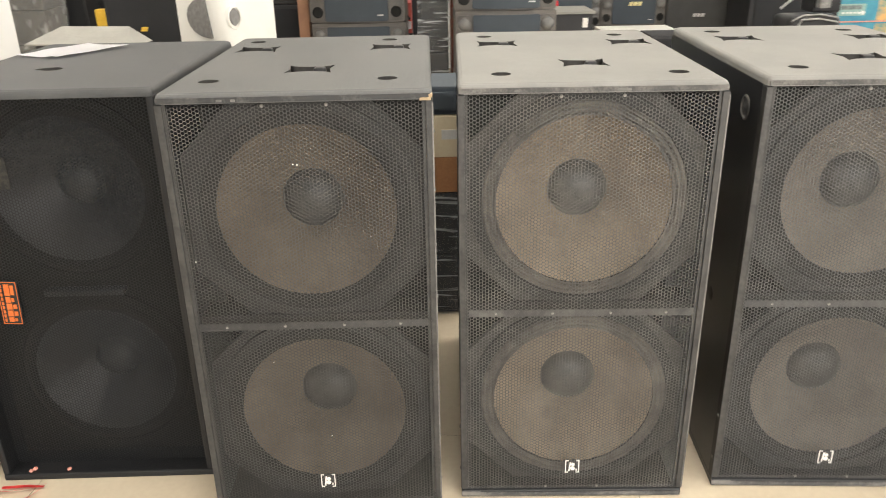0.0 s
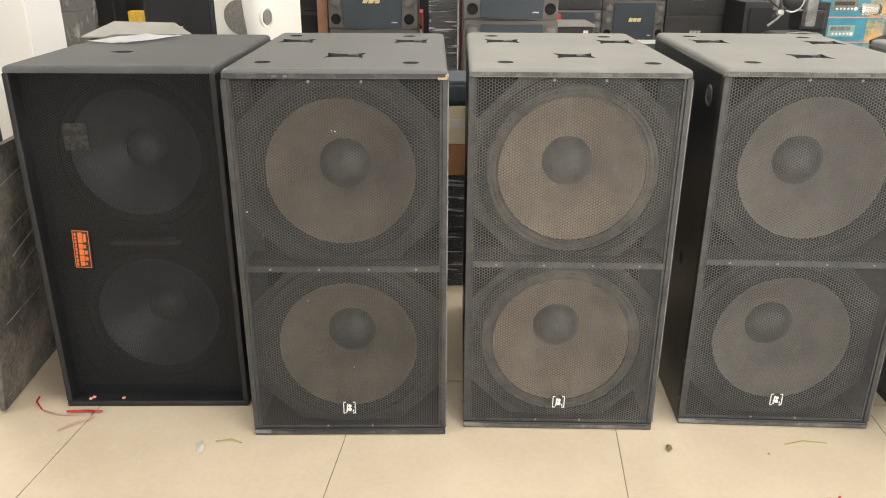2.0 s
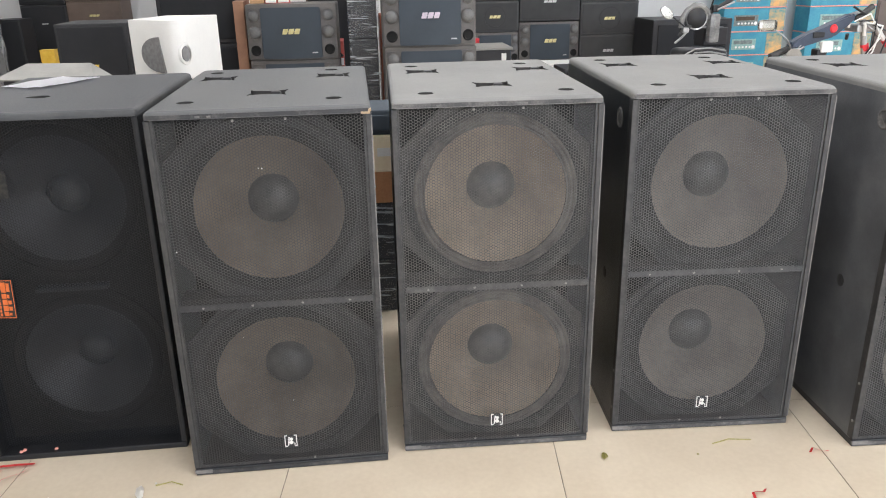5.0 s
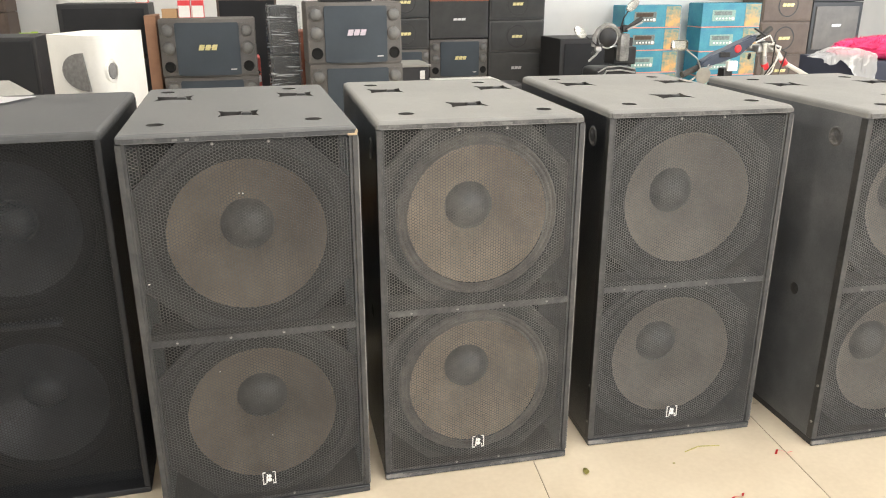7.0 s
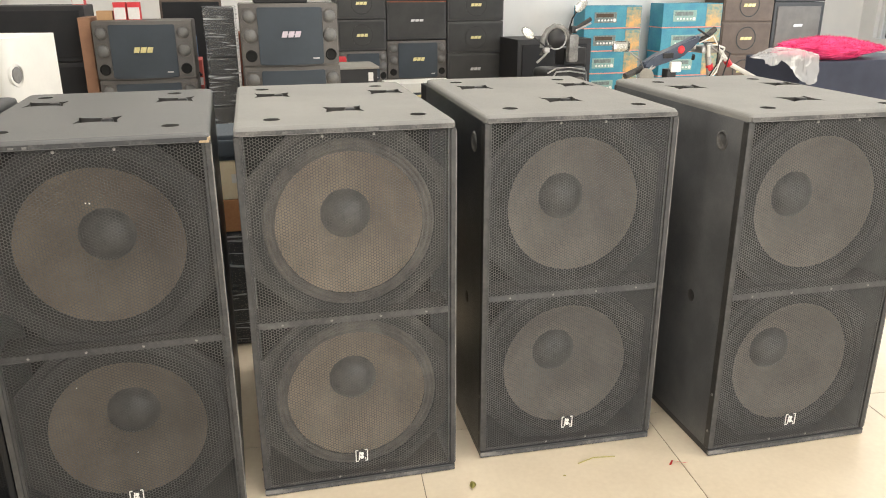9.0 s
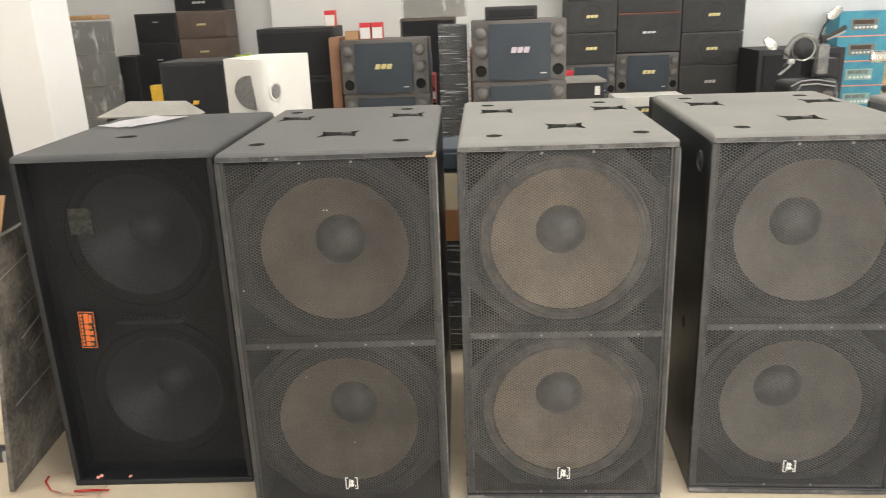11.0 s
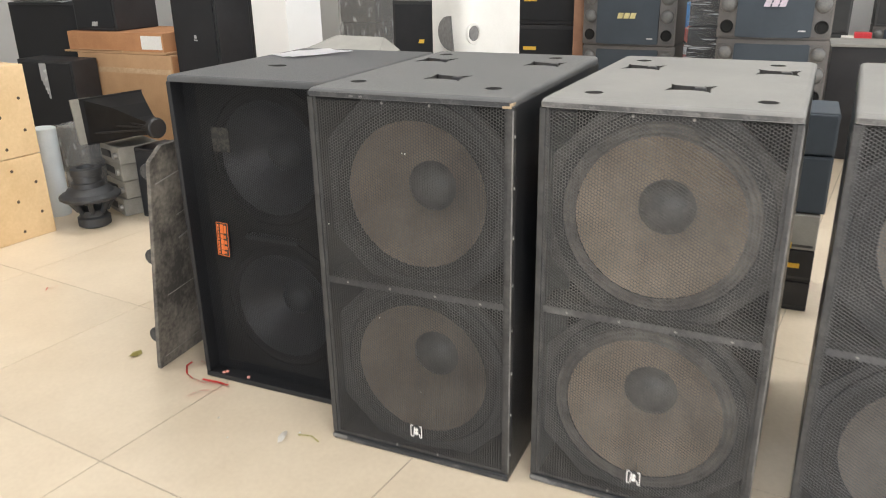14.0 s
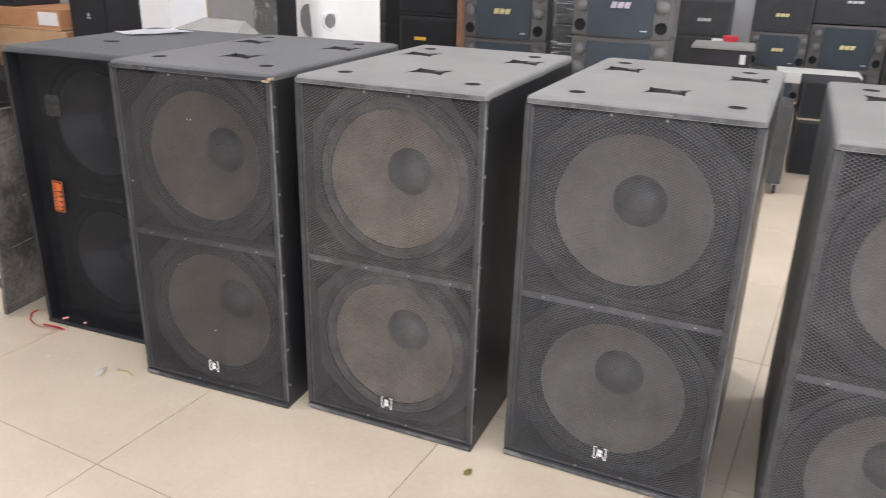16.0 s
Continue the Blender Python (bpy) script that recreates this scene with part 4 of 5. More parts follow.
pc = thing("blue_carton", pose(-0.20, 5.74, 0.916), "blue and white printed carton on a red one", "carton")
part("carton", box(-0.13, 0.045, 0, 0.26, 0, 0.16, 0.004), M_BLUEBOX, pc)
bm = bmesh.new()
prism(bm, [(-0.04, 0.02), (-0.015, 0.02), (0.02, 0.14), (-0.005, 0.14)], -0.003, 0.0)
part("picture", bm, M_PAPER, pc, "white slanted print")
part_red = thing("red_carton", pose(0.172, 5.35, 0), "tall dark red carton beside the wrapped stack", "carton")
part("carton", box(-0.022, 0.03, 0, 0.3, 0, 1.12, 0.004), M_REDTRIM, part_red)
wrapped("wrapped_boxes", -3.56, -3.14, 6.6, 7.0, 0.0, 1.40, "stacked grey goods under loose clear film", M_DOME, film=M_HAZE)
cabinet("brown_carton_top", -3.55, -3.15, 6.62, 0.36, 1.415, 1.455, "flat brown carton on the wrapped stack", "carton", material=M_CARTON, front=M_CARTON)
cabinet("low_black_cabinet", -1.705, -1.312, 4.2, 0.36, 0.0, 1.177, "black floor speaker with yellow label", "speaker", badge=(M_YELLOW, 0.035, 0.022, 0.80))
for z0, z1, zl, lab in ((0.0, 0.930, 0.759, "big black stage speaker with a yellow label, lower of two"), (0.933, 1.308, 0.180, "big black stage speaker with a yellow label, upper of two")):
    lc = cabinet("low_black_cabinet", -1.46, -0.868, 5.6, 0.45, z0, z1, lab, "speaker", frame_w=0.03)
    part("label_print", box(-0.155, -0.055, -0.013, -0.009, zl - 0.013, zl + 0.013), M_YELLOW, lc, "yellow label strip")
wp = thing("chipboard_sheet", pose(-0.84, 5.40, 0), "upright brown chipboard panel", "board")
part("sheet", box(-0.045, 0.03, 0, 0.35, 0, 1.235, 0.003), M_CHIPBOARD, wp)
for x, z1, mt, lab in ((-0.92, 1.32, M_RED, "small red and white carton"), (-0.62, 1.30, M_RED, "small red and white carton"), (-0.53, 1.30, M_RED, "small red and white carton")):
    bb = thing("small_carton", pose(x, 5.75 if x < -0.9 else 5.45, 1.309 if x < -0.9 else 1.215), lab, "carton", "small cartons")
    part("carton", box(-0.04, 0.04, 0, 0.1, 0, 0.115, 0.002), M_RED, bb)
    part("label_print", box(-0.037, 0.037, -0.002, 0, 0.004, 0.082), M_BADGE, bb, "white print panel")
bb = thing("small_carton", pose(-0.72, 5.45, 1.215), "small plain brown carton", "carton", "small cartons")
part("carton", box(-0.05, 0.05, 0, 0.12, 0, 0.06, 0.002), M_CARTON, bb)
cabinet("brown_cabinet", -0.42, 0.05, 6.3, 0.4, 0.0, 1.33, "dark brown cabinet behind the stacks", "cabinet", material=M_BROWNSPK)
wrapped("wrapped_case", -0.40, 0.14, 6.32, 6.68, 1.332, 1.55, "pale printed case in clear film on a cabinet", M_AMP, film=M_HAZE)

# white loudspeaker with a round corner
ws = thing("white_speaker", pose(-0.89, 3.33, 0.642, 0, 0, 0), "white wedge speaker with a rounded corner and grey grilles", "speaker")
outline = [(-0.215, 0.155), (-0.045, 0.011), (-0.010, -0.010), (0.025, -0.006), (0.052, 0.018), (0.070, 0.060), (0.155, 0.430), (-0.10, 0.47)]
bm = bmesh.new()
lo = [bm.verts.new((x, y, 0)) for x, y in outline]
hi = [bm.verts.new((x, y, 0.588)) for x, y in outline]
bm.faces.new(lo[::-1])
bm.faces.new(hi)
for k in range(len(outline)):
    k2 = (k + 1) % len(outline)
    bm.faces.new((lo[k], lo[k2], hi[k2], hi[k]))
part("body", bm, M_WHITEPL, ws, "", True)
bm = bmesh.new()
prism(bm, [(0.012, -0.082)] + [(-0.148 * math.cos(a) ** 0.9, 0.082 * math.sin(a)) for a in [(-math.pi / 2 + 0.05 + (math.pi - 0.1) * k / 14) for k in range(15)]] + [(-0.012, 0.082)], -0.006, 0.01)
gm = part("grille", bm, M_GREYMESH, ws, "grey half-moon mesh grille")
gm.matrix_local = pose(-0.042, 0.006, 0.433, 0, 0, -40.3)
bm = lathe(bmesh.new(), [(0, -0.004), (0.030, -0.003), (0.036, 0.006)], 24)
g2 = part("round_grille", bm, M_GREYMESH, ws, "round grey mesh grille", True)
g2.matrix_local = pose(0.060, 0.034, 0.434, 0, 0, 62) @ Matrix.Diagonal((0.9, 1, 1.1, 1))
ring = part("round_rim", lathe(bmesh.new(), [(0.038, -0.003), (0.046, -0.002), (0.052, 0.008)], 28), M_WHITEPL, ws, "", True)
ring.matrix_local = pose(0.060, 0.034, 0.434, 0, 0, 62) @ Matrix.Diagonal((0.9, 1, 1.1, 1))
cabinet("black_stand_box", -1.10, -0.72, 3.36, 0.45, 0.0, 0.640, "black box under the white speaker", "box")
lm = thing("lime_clamp", pose(-2.16, 7.45, 1.0), "lime green plastic tool lying on a black box", "tool")
bm = bmesh.new()
rod(bm, (0, 0, 0.012), (0.12, 0.03, 0.012), 0.012)
bx(bm, 0.10, 0.15, 0.0, 0.05, 0.0, 0.03, 0.004)
part("clamp", bm, M_LIME, lm)
cabinet("black_box", -2.45, -1.95, 7.4, 0.4, 0.0, 0.998, "plain black box in front of the wall stacks", "box")
yb = thing("yellow_carton", pose(-2.24, 5.5, 0.0), "slim yellow carton standing upright", "carton")
part("carton", box(-0.05, 0.05, 0, 0.08, 0, 0.93, 0.003), M_YELLOW, yb)

# mixer with a slanted silver lid behind the black subwoofer
mx = thing("mixer_case", pose(-1.30, 3.02, 0.003, 0, 0, -10), "black case with a slanted dusty silver lid", "mixer")
part("case", box(-0.25, 0.15, 0, 0.13, 0, 1.01, 0.006), M_BLACKBOX, mx)
bm = bmesh.new()
va = [bm.verts.new(p) for p in ((-0.28, -0.02, 1.012), (0.17, -0.02, 1.012), (0.17, 0.14, 1.012), (-0.28, 0.14, 1.012), (-0.28, -0.02, 1.018), (0.17, -0.02, 1.018), (0.09, 0.12, 1.070), (-0.20, 0.12, 1.070))]
for f in ((0, 3, 2, 1), (4, 5, 6, 7), (0, 1, 5, 4), (1, 2, 6, 5), (2, 3, 7, 6), (3, 0, 4, 7)):
    bm.faces.new([va[k] for k in f])
part("lid", bm, M_SILVERTOP, mx, "slanted dusty silver lid")

# paper on the black subwoofer
pp = thing("paper_sheet", pose(-1.075, 2.165, 1.0895, 0, 0, -29), "folded white paper sheet lying on the lid", "paper")
bm = bmesh.new()
nx, ny = 8, 8
gridv = [[bm.verts.new((-0.148 + 0.158 * i / nx, 0.255 * j / ny + 0.02 * i / nx, 0.002 + 0.004 * (0.5 + noise.noise(Vector((i * 0.5, j * 0.4, 2)))) + 0.003 * abs(i - 4) / 4)) for j in range(ny + 1)] for i in range(nx + 1)]
for i in range(nx):
    for j in range(ny):
        bm.faces.new((gridv[i][j], gridv[i + 1][j], gridv[i + 1][j + 1], gridv[i][j + 1]))
bmesh.ops.solidify(bm, geom=bm.faces[:], thickness=0.002)
part("sheet", bm, M_PAPER, pp, "", True)

# goods right behind the row, seen through the gaps
table = thing("white_bench", pose(1.45, 6.55, 0), "low white-topped bench by the wall stacks", "table")
part("tabletop", box(0.0, 0.62, 0, 0.34, 0.50, 0.585, 0.004), M_WHITEPL, table)
for x in (0.05, 0.57):
    for y in (0.05, 0.29):
        part("leg", box(x - 0.02, x + 0.02, y - 0.02, y + 0.02, 0, 0.50), M_STEEL, table)
amp = thing("amplifier", pose(1.05, 5.95, 0), "black amplifier tower with a pale dusty lid", "amplifier")
part("case", box(-0.235, 0.185, 0, 0.42, 0, 0.79, 0.004), M_BLACKBOX, amp)
part("lid", box(-0.245, 0.20, -0.02, 0.43, 0.79, 0.808, 0.003), M_SILVERTOP, amp, "pale dusty lid")
part("label_print", box(0.11, 0.15, -0.003, 0, 0.69, 0.76), M_BADGE, amp, "white label")
cabinet("black_box", 0.86, 1.24, 6.72, 0.28, 0.0, 0.70, "plain black box behind the amplifier tower", "box")
rc = thing("red_carton", pose(1.02, 6.80, 0.70), "small red and white carton on a black box", "carton")
part("carton", box(-0.03, 0.09, 0, 0.10, 0, 0.11, 0.003), M_RED, rc)
part("lid", box(-0.12, -0.032, 0, 0.10, 0, 0.08, 0.003), M_BADGE, rc, "white box end")
wb = thing("wooden_crate", pose(0.0, 2.66, 0.507), "plywood crate coloured sunlit pale on a brown carton band", "crate")
part("crate", box(-0.24, 0.118, 0, 0.32, 0.133, 0.285, 0.004), M_PALEBOX, wb)
part("base", box(-0.242, 0.120, -0.003, 0.32, 0.0, 0.132, 0.003), M_CARTON_O, wb, "brown lower half")
part("label_print", box(0.03, 0.085, -0.003, 0.0, 0.20, 0.235), M_BADGE, wb, "white label")
cabinet("grey_case", -0.21, 0.112, 2.67, 0.28, 0.794, 0.895, "blue-grey case lying on a plywood crate", "case", material=M_GREYSPK, front=M_GREYSPK)
wrapped("wrapped_goods", -0.24, 0.125, 2.66, 3.0, 0.0, 0.505, "black goods wound in film under a crate", M_BLACKBOX)
for z0, z1, mt, lb in ((0.0, 0.128, M_BLACKBOX, "black device in a floor stack"), (0.131, 0.268, M_BLACKBOX, "black amplifier with yellow tape"), (0.271, 0.42, M_SILVERTOP, "silver-grey box with a yellow label")):
    st = thing("stacked_device", pose(0.58, 3.1, z0), lb, "amplifier", "stack behind the row")
    part("case", box(-0.2, 0.19, 0, 0.35, 0, z1 - z0, 0.004), mt, st)
    part("feature_strip", box(-0.19, 0.18, -0.002, 0.0, 0.012, 0.022), M_STRIP, st)
    if z0 > 0.05:
        part("label_print", box(0.06, 0.10, -0.003, 0, 0.003, 0.030) if z0 > 0.2 else box(0.09, 0.14, -0.003, 0, 0.06, 0.08), M_YELLOW, st, "yellow tape")
for z0, z1 in ((0.423, 0.660), (0.662, 0.832)):
    cabinet("grey_speaker", 0.39, 0.785, 3.12, 0.3, z0, z1, "blue-grey cloth-fronted speaker on a stack", "speaker", material=M_GREYSPK, front=M_GREYSPK, frame_w=0.006)
for z0, z1 in ((0.0, 0.385), (0.40, 0.66)):
    cabinet("black_device", 1.60, 1.98, 5.6, 0.35, z0, z1, "black boxed device with white print", "amplifier", badge=(M_BADGE, 0.05, 0.03, 0.6), group="stack behind the row")
sl = thing("wooden_board", pose(1.60, 5.60, 0.386), "thin pale wooden board between two boxes", "board")
part("sheet", box(0, 0.38, 0, 0.33, 0, 0.013, 0.002), M_PLYEDGE, sl)
fc = thing("flight_case", pose(1.45, 4.95, 0), "narrow dark grey case on castors beside the stacks", "case")
part("case", box(-0.09, 0.09, 0, 0.40, 0.075, 0.57, 0.008), M_STACKBOX, fc)
for x in (-0.06, 0.06):
    for y in (0.05, 0.35):
        part("castor", lathe(bmesh.new(), [(0, -0.012), (0.026, -0.012), (0.032, -0.006), (0.032, 0.006), (0.026, 0.012), (0, 0.012)], 18, "x"), M_RUBBER, fc, "", True).location = (x, y, 0.033)
        part("fork", box(x - 0.018, x + 0.018, y - 0.015, y + 0.015, 0.045, 0.076), M_STEEL, fc)


# ---- scooters ----
def scooter(m, label):
    """Grey scooter: cowl round the head lamp, mirrors on stalks, levers, seat and wheels."""
    ob = thing("scooter", m, label, "scooter", "parked scooters")
    steer = Matrix.Rotation(radians(-28), 4, "Z")  # the body stands askew under the bars
    part("cowl", tube(bmesh.new(), [(-0.19, 0, 0.96), (-0.185, 0, 1.03), (-0.15, 0, 1.09), (-0.09, 0, 1.125), (-0.03, 0, 1.115), (0.02, 0, 1.075), (0.035, 0, 1.02)], 0.021, 10), M_CLEARGREY, ob, "smoky arched cowl", True)
    part("headlamp", lathe(bmesh.new(), [(0, -0.03), (0.045, -0.024), (0.075, -0.005), (0.08, 0.03)], 24), M_BLACKPL, ob, "dark round head lamp", True).location = (-0.075, -0.01, 1.03)
    part("lamp_rim", lathe(bmesh.new(), [(0.078, -0.004), (0.086, -0.008), (0.09, 0.0), (0.084, 0.012)], 28), M_STEEL, ob, "", True).location = (-0.075, -0.012, 1.03)
    bm = box(-0.035, 0.05, -0.04, 0.03, 0.84, 1.06, 0.022)
    bmesh.ops.transform(bm, matrix=Matrix.Shear("XZ", 4, (-0.06, 0.0)), verts=bm.verts)
    part("fairing", bm, M_CLEARGREY, ob, "smoky grey fairing", True).location = (0.06, 0, 0)
    part("left_bar", tube(bmesh.new(), [(-0.10, 0, 0.98), (-0.17, -0.02, 0.955), (-0.21, -0.03, 0.90)], 0.016), M_RUBBER, ob, "", True)
    part("left_lever", tube(bmesh.new(), [(-0.15, -0.05, 0.95), (-0.20, -0.07, 0.90), (-0.255, -0.06, 0.85)], 0.009), M_STEEL, ob, "bright brake lever", True)
    part("left_clamp", box(-0.20, -0.15, -0.07, -0.03, 0.925, 0.965, 0.01), M_STEEL, ob)
    part("right_bar", tube(bmesh.new(), [(0.01, 0, 1.06), (0.09, -0.01, 1.10), (0.22, 0.0, 1.175)], 0.018), M_RUBBER, ob, "", True)
    part("right_clamp", box(0.04, 0.09, -0.04, 0.02, 1.07, 1.125, 0.012), M_BLACKPL, ob)
    part("right_lever", rod(bmesh.new(), (0.07, -0.05, 1.09), (0.20, -0.05, 1.145), 0.007), M_STEEL, ob)
    for pts, c, s in (([(-0.17, -0.02, 0.97), (-0.23, -0.03, 1.01), (-0.29, -0.03, 1.055)], (-0.325, -0.03, 1.075), 1), ([(0.03, -0.01, 1.09), (0.05, -0.02, 1.18), (0.09, -0.03, 1.25)], (0.115, -0.03, 1.275), -1)):
        st = part("mirror_stalk", tube(bmesh.new(), pts, 0.006), M_BLACKPL, ob)
        mi = part("mirror", lathe(bmesh.new(), [(0, -0.010), (0.045, -0.008), (0.05, 0), (0.036, 0.016), (0, 0.02)], 20), M_MIRROR, st, "oval mirror", True)
        mi.matrix_local = Matrix.Translation(c) @ Matrix.Rotation(radians(38 * s), 4, "Y") @ Matrix.Diagonal((1.3, 1, 0.72, 1))
    part("tank", box(-0.14, 0.24, 0.02, 0.34, 0.60, 0.785, 0.06, 3), M_BLACKPL, ob, "glossy black tank cover", True)
    for k in range(2):
        part("trim_bow", tube(bmesh.new(), [(-0.13 + 0.05 * k, 0.01, 0.755 - 0.03 * k), (-0.06, 0.0, 0.795 - 0.03 * k), (0.06, 0.0, 0.80 - 0.03 * k), (0.20, 0.01, 0.775 - 0.03 * k)], 0.006), M_STEEL, ob, "bright trim bow", True)
    part("luggage_box", box(0.05, 0.25, 0.10, 0.30, 0.80, 0.945, 0.015), M_BLACKPL, ob, "small black box")
    part("label_print", box(0.13, 0.165, 0.097, 0.10, 0.86, 0.90), M_BADGE, ob, "pale label")
    part("leg_shield", box(-0.17, 0.17, 0.07, 0.11, 0.35, 0.72, 0.03), M_GREYBODY, ob).matrix_local = steer
    part("floorboard", box(-0.15, 0.15, 0.1, 0.65, 0.28, 0.35, 0.02), M_BLACKPL, ob).matrix_local = steer
    part("body", box(-0.15, 0.15, 0.6, 1.25, 0.35, 0.62, 0.06), M_GREYBODY, ob).matrix_local = steer
    part("seat", box(-0.13, 0.13, 0.58, 1.2, 0.62, 0.70, 0.04), M_BLACKPL, ob).matrix_local = steer
    for y in (0.0, 1.15):
        wh = part("wheel", lathe(bmesh.new(), [(0.12, -0.04), (0.20, -0.045), (0.225, 0), (0.20, 0.045), (0.12, 0.04), (0.12, -0.04)], 28, "x"), M_RUBBER, ob, "", True)
        wh.matrix_local = (steer if y > 0.5 else Matrix.Identity(4)) @ Matrix.Translation((0, y, 0.225))
        part("rim", lathe(bmesh.new(), [(0.0, -0.03), (0.12, -0.02), (0.12, 0.02), (0.0, 0.03)], 20, "x"), M_STEEL, wh)
    return ob


M_CLEARGREY = mat("smoky_plastic", (0.14, 0.14, 0.138), (0.30, 0.30, 0.29), 0.2, scale=14)
M_MIRROR = mat("mirror_glass", (0.42, 0.43, 0.40), (0.52, 0.52, 0.48), 0.2, metal=0.9, scale=10, bump=0)
scooter(pose(2.68, 5.5, 0), "grey scooter with oval mirrors, parked on its stand")

# moped with a long blue bar cover
mo = thing("moped", pose(3.02, 4.5, 0, 0, 0, 0), "moped with a slanted blue bar cover and bare fork", "moped")
bm = bmesh.new()
prism(bm, [(-0.20, 0.885), (-0.13, 0.895), (-0.02, 0.925), (0.10, 0.955), (0.21, 1.045), (0.24, 1.085), (0.20, 1.105), (0.10, 1.055), (0.02, 1.02), (-0.10, 0.975), (-0.20, 0.925)], -0.035, 0.04)
bmesh.ops.bevel(bm, geom=bm.edges[:], offset=0.015, segments=2, affect="EDGES")
part("bar_cover", bm, M_BLUE, mo, "scratched blue plastic cover", True)
part("grip", rod(bmesh.new(), (-0.20, 0, 0.885), (-0.33, -0.02, 0.84), 0.022), M_RUBBER, mo)
part("lever", rod(bmesh.new(), (-0.12, -0.05, 0.90), (-0.30, -0.07, 0.80), 0.007), M_STEEL, mo)
part("reflector", lathe(bmesh.new(), [(0, -0.012), (0.02, -0.010), (0.028, 0)], 16), M_RED, mo, "red switch knob", True).location = (0.08, -0.036, 1.01)
part("switch_box", box(0.0, 0.08, -0.06, -0.03, 0.86, 0.93, 0.008), M_BADGE, mo, "white switch box")
part("clamp", box(-0.02, 0.05, -0.05, 0.03, 0.78, 0.88, 0.01), M_BLACKPL, mo)
part("mirror", box(-0.46, -0.34, -0.075, -0.06, 1.01, 1.08, 0.02), M_MIRROR, mo, "pale square mirror")
part("mirror_stalk", tube(bmesh.new(), [(-0.35, -0.066, 1.02), (-0.24, -0.05, 0.95), (-0.19, -0.02, 0.885)], 0.005), M_STEEL, mo)
part("far_grip", rod(bmesh.new(), (0.26, 0.02, 1.06), (0.38, 0.04, 1.14), 0.02), M_RUBBER, mo)
for x, dy in ((0.30, 0.0), (0.36, 0.09)):
    part("fork_leg", rod(bmesh.new(), (x, dy, 1.05), (x + 0.16, dy, 0.30), 0.02), M_STEEL, mo)
part("fork_crown", box(0.25, 0.42, -0.03, 0.12, 0.98, 1.03, 0.012), M_STEEL, mo)
part("red_clip", rod(bmesh.new(), (0.335, 0.0, 0.90), (0.35, 0.0, 0.86), 0.026), M_RED, mo)
for k in range(4):
    rnd = random.Random(30 + k)
    pts = [(0.22 + 0.03 * k, -0.03, 1.05), (0.30 + 0.05 * k, -0.07, 1.10 - 0.04 * k), (0.36 + rnd.uniform(0, 0.1), -0.05, 0.95 - 0.05 * k), (0.30, 0.0, 0.75)]
    part("cable", tube(bmesh.new(), pts, 0.005, 6), M_BLACKPL if k % 2 else M_BADGE, mo)
part("round_mirror", lathe(bmesh.new(), [(0, -0.008), (0.05, -0.006), (0.058, 0.0), (0.04, 0.014), (0, 0.02)], 22), M_AMP, mo, "tan back of a round mirror", True).location = (-0.20, -0.08, 0.838)
part("mirror_stalk", rod(bmesh.new(), (-0.20, -0.07, 0.85), (-0.13, -0.03, 0.91), 0.005), M_STEEL, mo)
part("brake_arm", tube(bmesh.new(), [(0.36, -0.03, 1.04), (0.46, -0.04, 0.91), (0.70, -0.03, 0.80)], 0.016), M_WHITEPL, mo, "dirty white brake arm", True)
part("arm_clip", rod(bmesh.new(), (0.445, -0.04, 0.93), (0.475, -0.04, 0.895), 0.024), M_RED, mo, "red clip")
rnd = random.Random(77)
for k in range(7):
    p = Vector((rnd.uniform(0.18, 0.40), -0.06 + 0.01 * k, rnd.uniform(0.93, 1.12)))
    q = p + Vector((rnd.uniform(-0.09, 0.09), 0.02, rnd.uniform(-0.10, 0.06)))
    part("bracket", rod(bmesh.new(), p, q, rnd.uniform(0.006, 0.014), 8), (M_STEEL, M_WHITEPL, M_BLACKPL)[k % 3], mo, "loose bare bracket", True)
part("knob_plate", box(-0.06, 0.02, -0.045, -0.03, 0.955, 0.99, 0.006), M_BLACKPL, mo)
part("frame_tube", rod(bmesh.new(), (0.38, 0.05, 0.75), (-0.5, 0.7, 0.45), 0.03), M_BLUE, mo)
part("seat", box(-0.75, -0.35, 0.6, 0.85, 0.62, 0.70, 0.03), M_BLACKPL, mo)
part("seat_post", rod(bmesh.new(), (-0.52, 0.72, 0.42), (-0.55, 0.72, 0.62), 0.03), M_STEEL, mo)
for x, y in ((0.46, 0.04), (-0.66, 0.82)):
    wh = part("wheel", lathe(bmesh.new(), [(0.22, -0.03), (0.28, -0.03), (0.30, 0), (0.28, 0.03), (0.22, 0.03), (0.22, -0.03)], 28), M_RUBBER, mo, "", True)
    wh.location = (x, y, 0.30)
    part("rim", lathe(bmesh.new(), [(0.0, -0.03), (0.03, -0.03), (0.03, 0.03), (0.0, 0.03)], 16), M_STEEL, wh)
    for k in range(8):
        an = k * math.pi / 4
        part("spoke", rod(bmesh.new(), (0.02 * math.cos(an), 0, 0.02 * math.sin(an)), (0.225 * math.cos(an), 0, 0.225 * math.sin(an)), 0.004, 5), M_STEEL, wh)
nb = thing("navy_box", pose(4.02, 4.05, 0), "dark navy padded box under a pink cloth", "box")
part("box", box(-0.26, 0.85, 0, 0.6, 0, 0.945, 0.01), M_NAVY, nb)
# a heap that tapers off along the box, with loose tufts all over
rng = random.Random(31)
bm = bmesh.new()
bmesh.ops.create_icosphere(bm, subdivisions=5, radius=1.0)
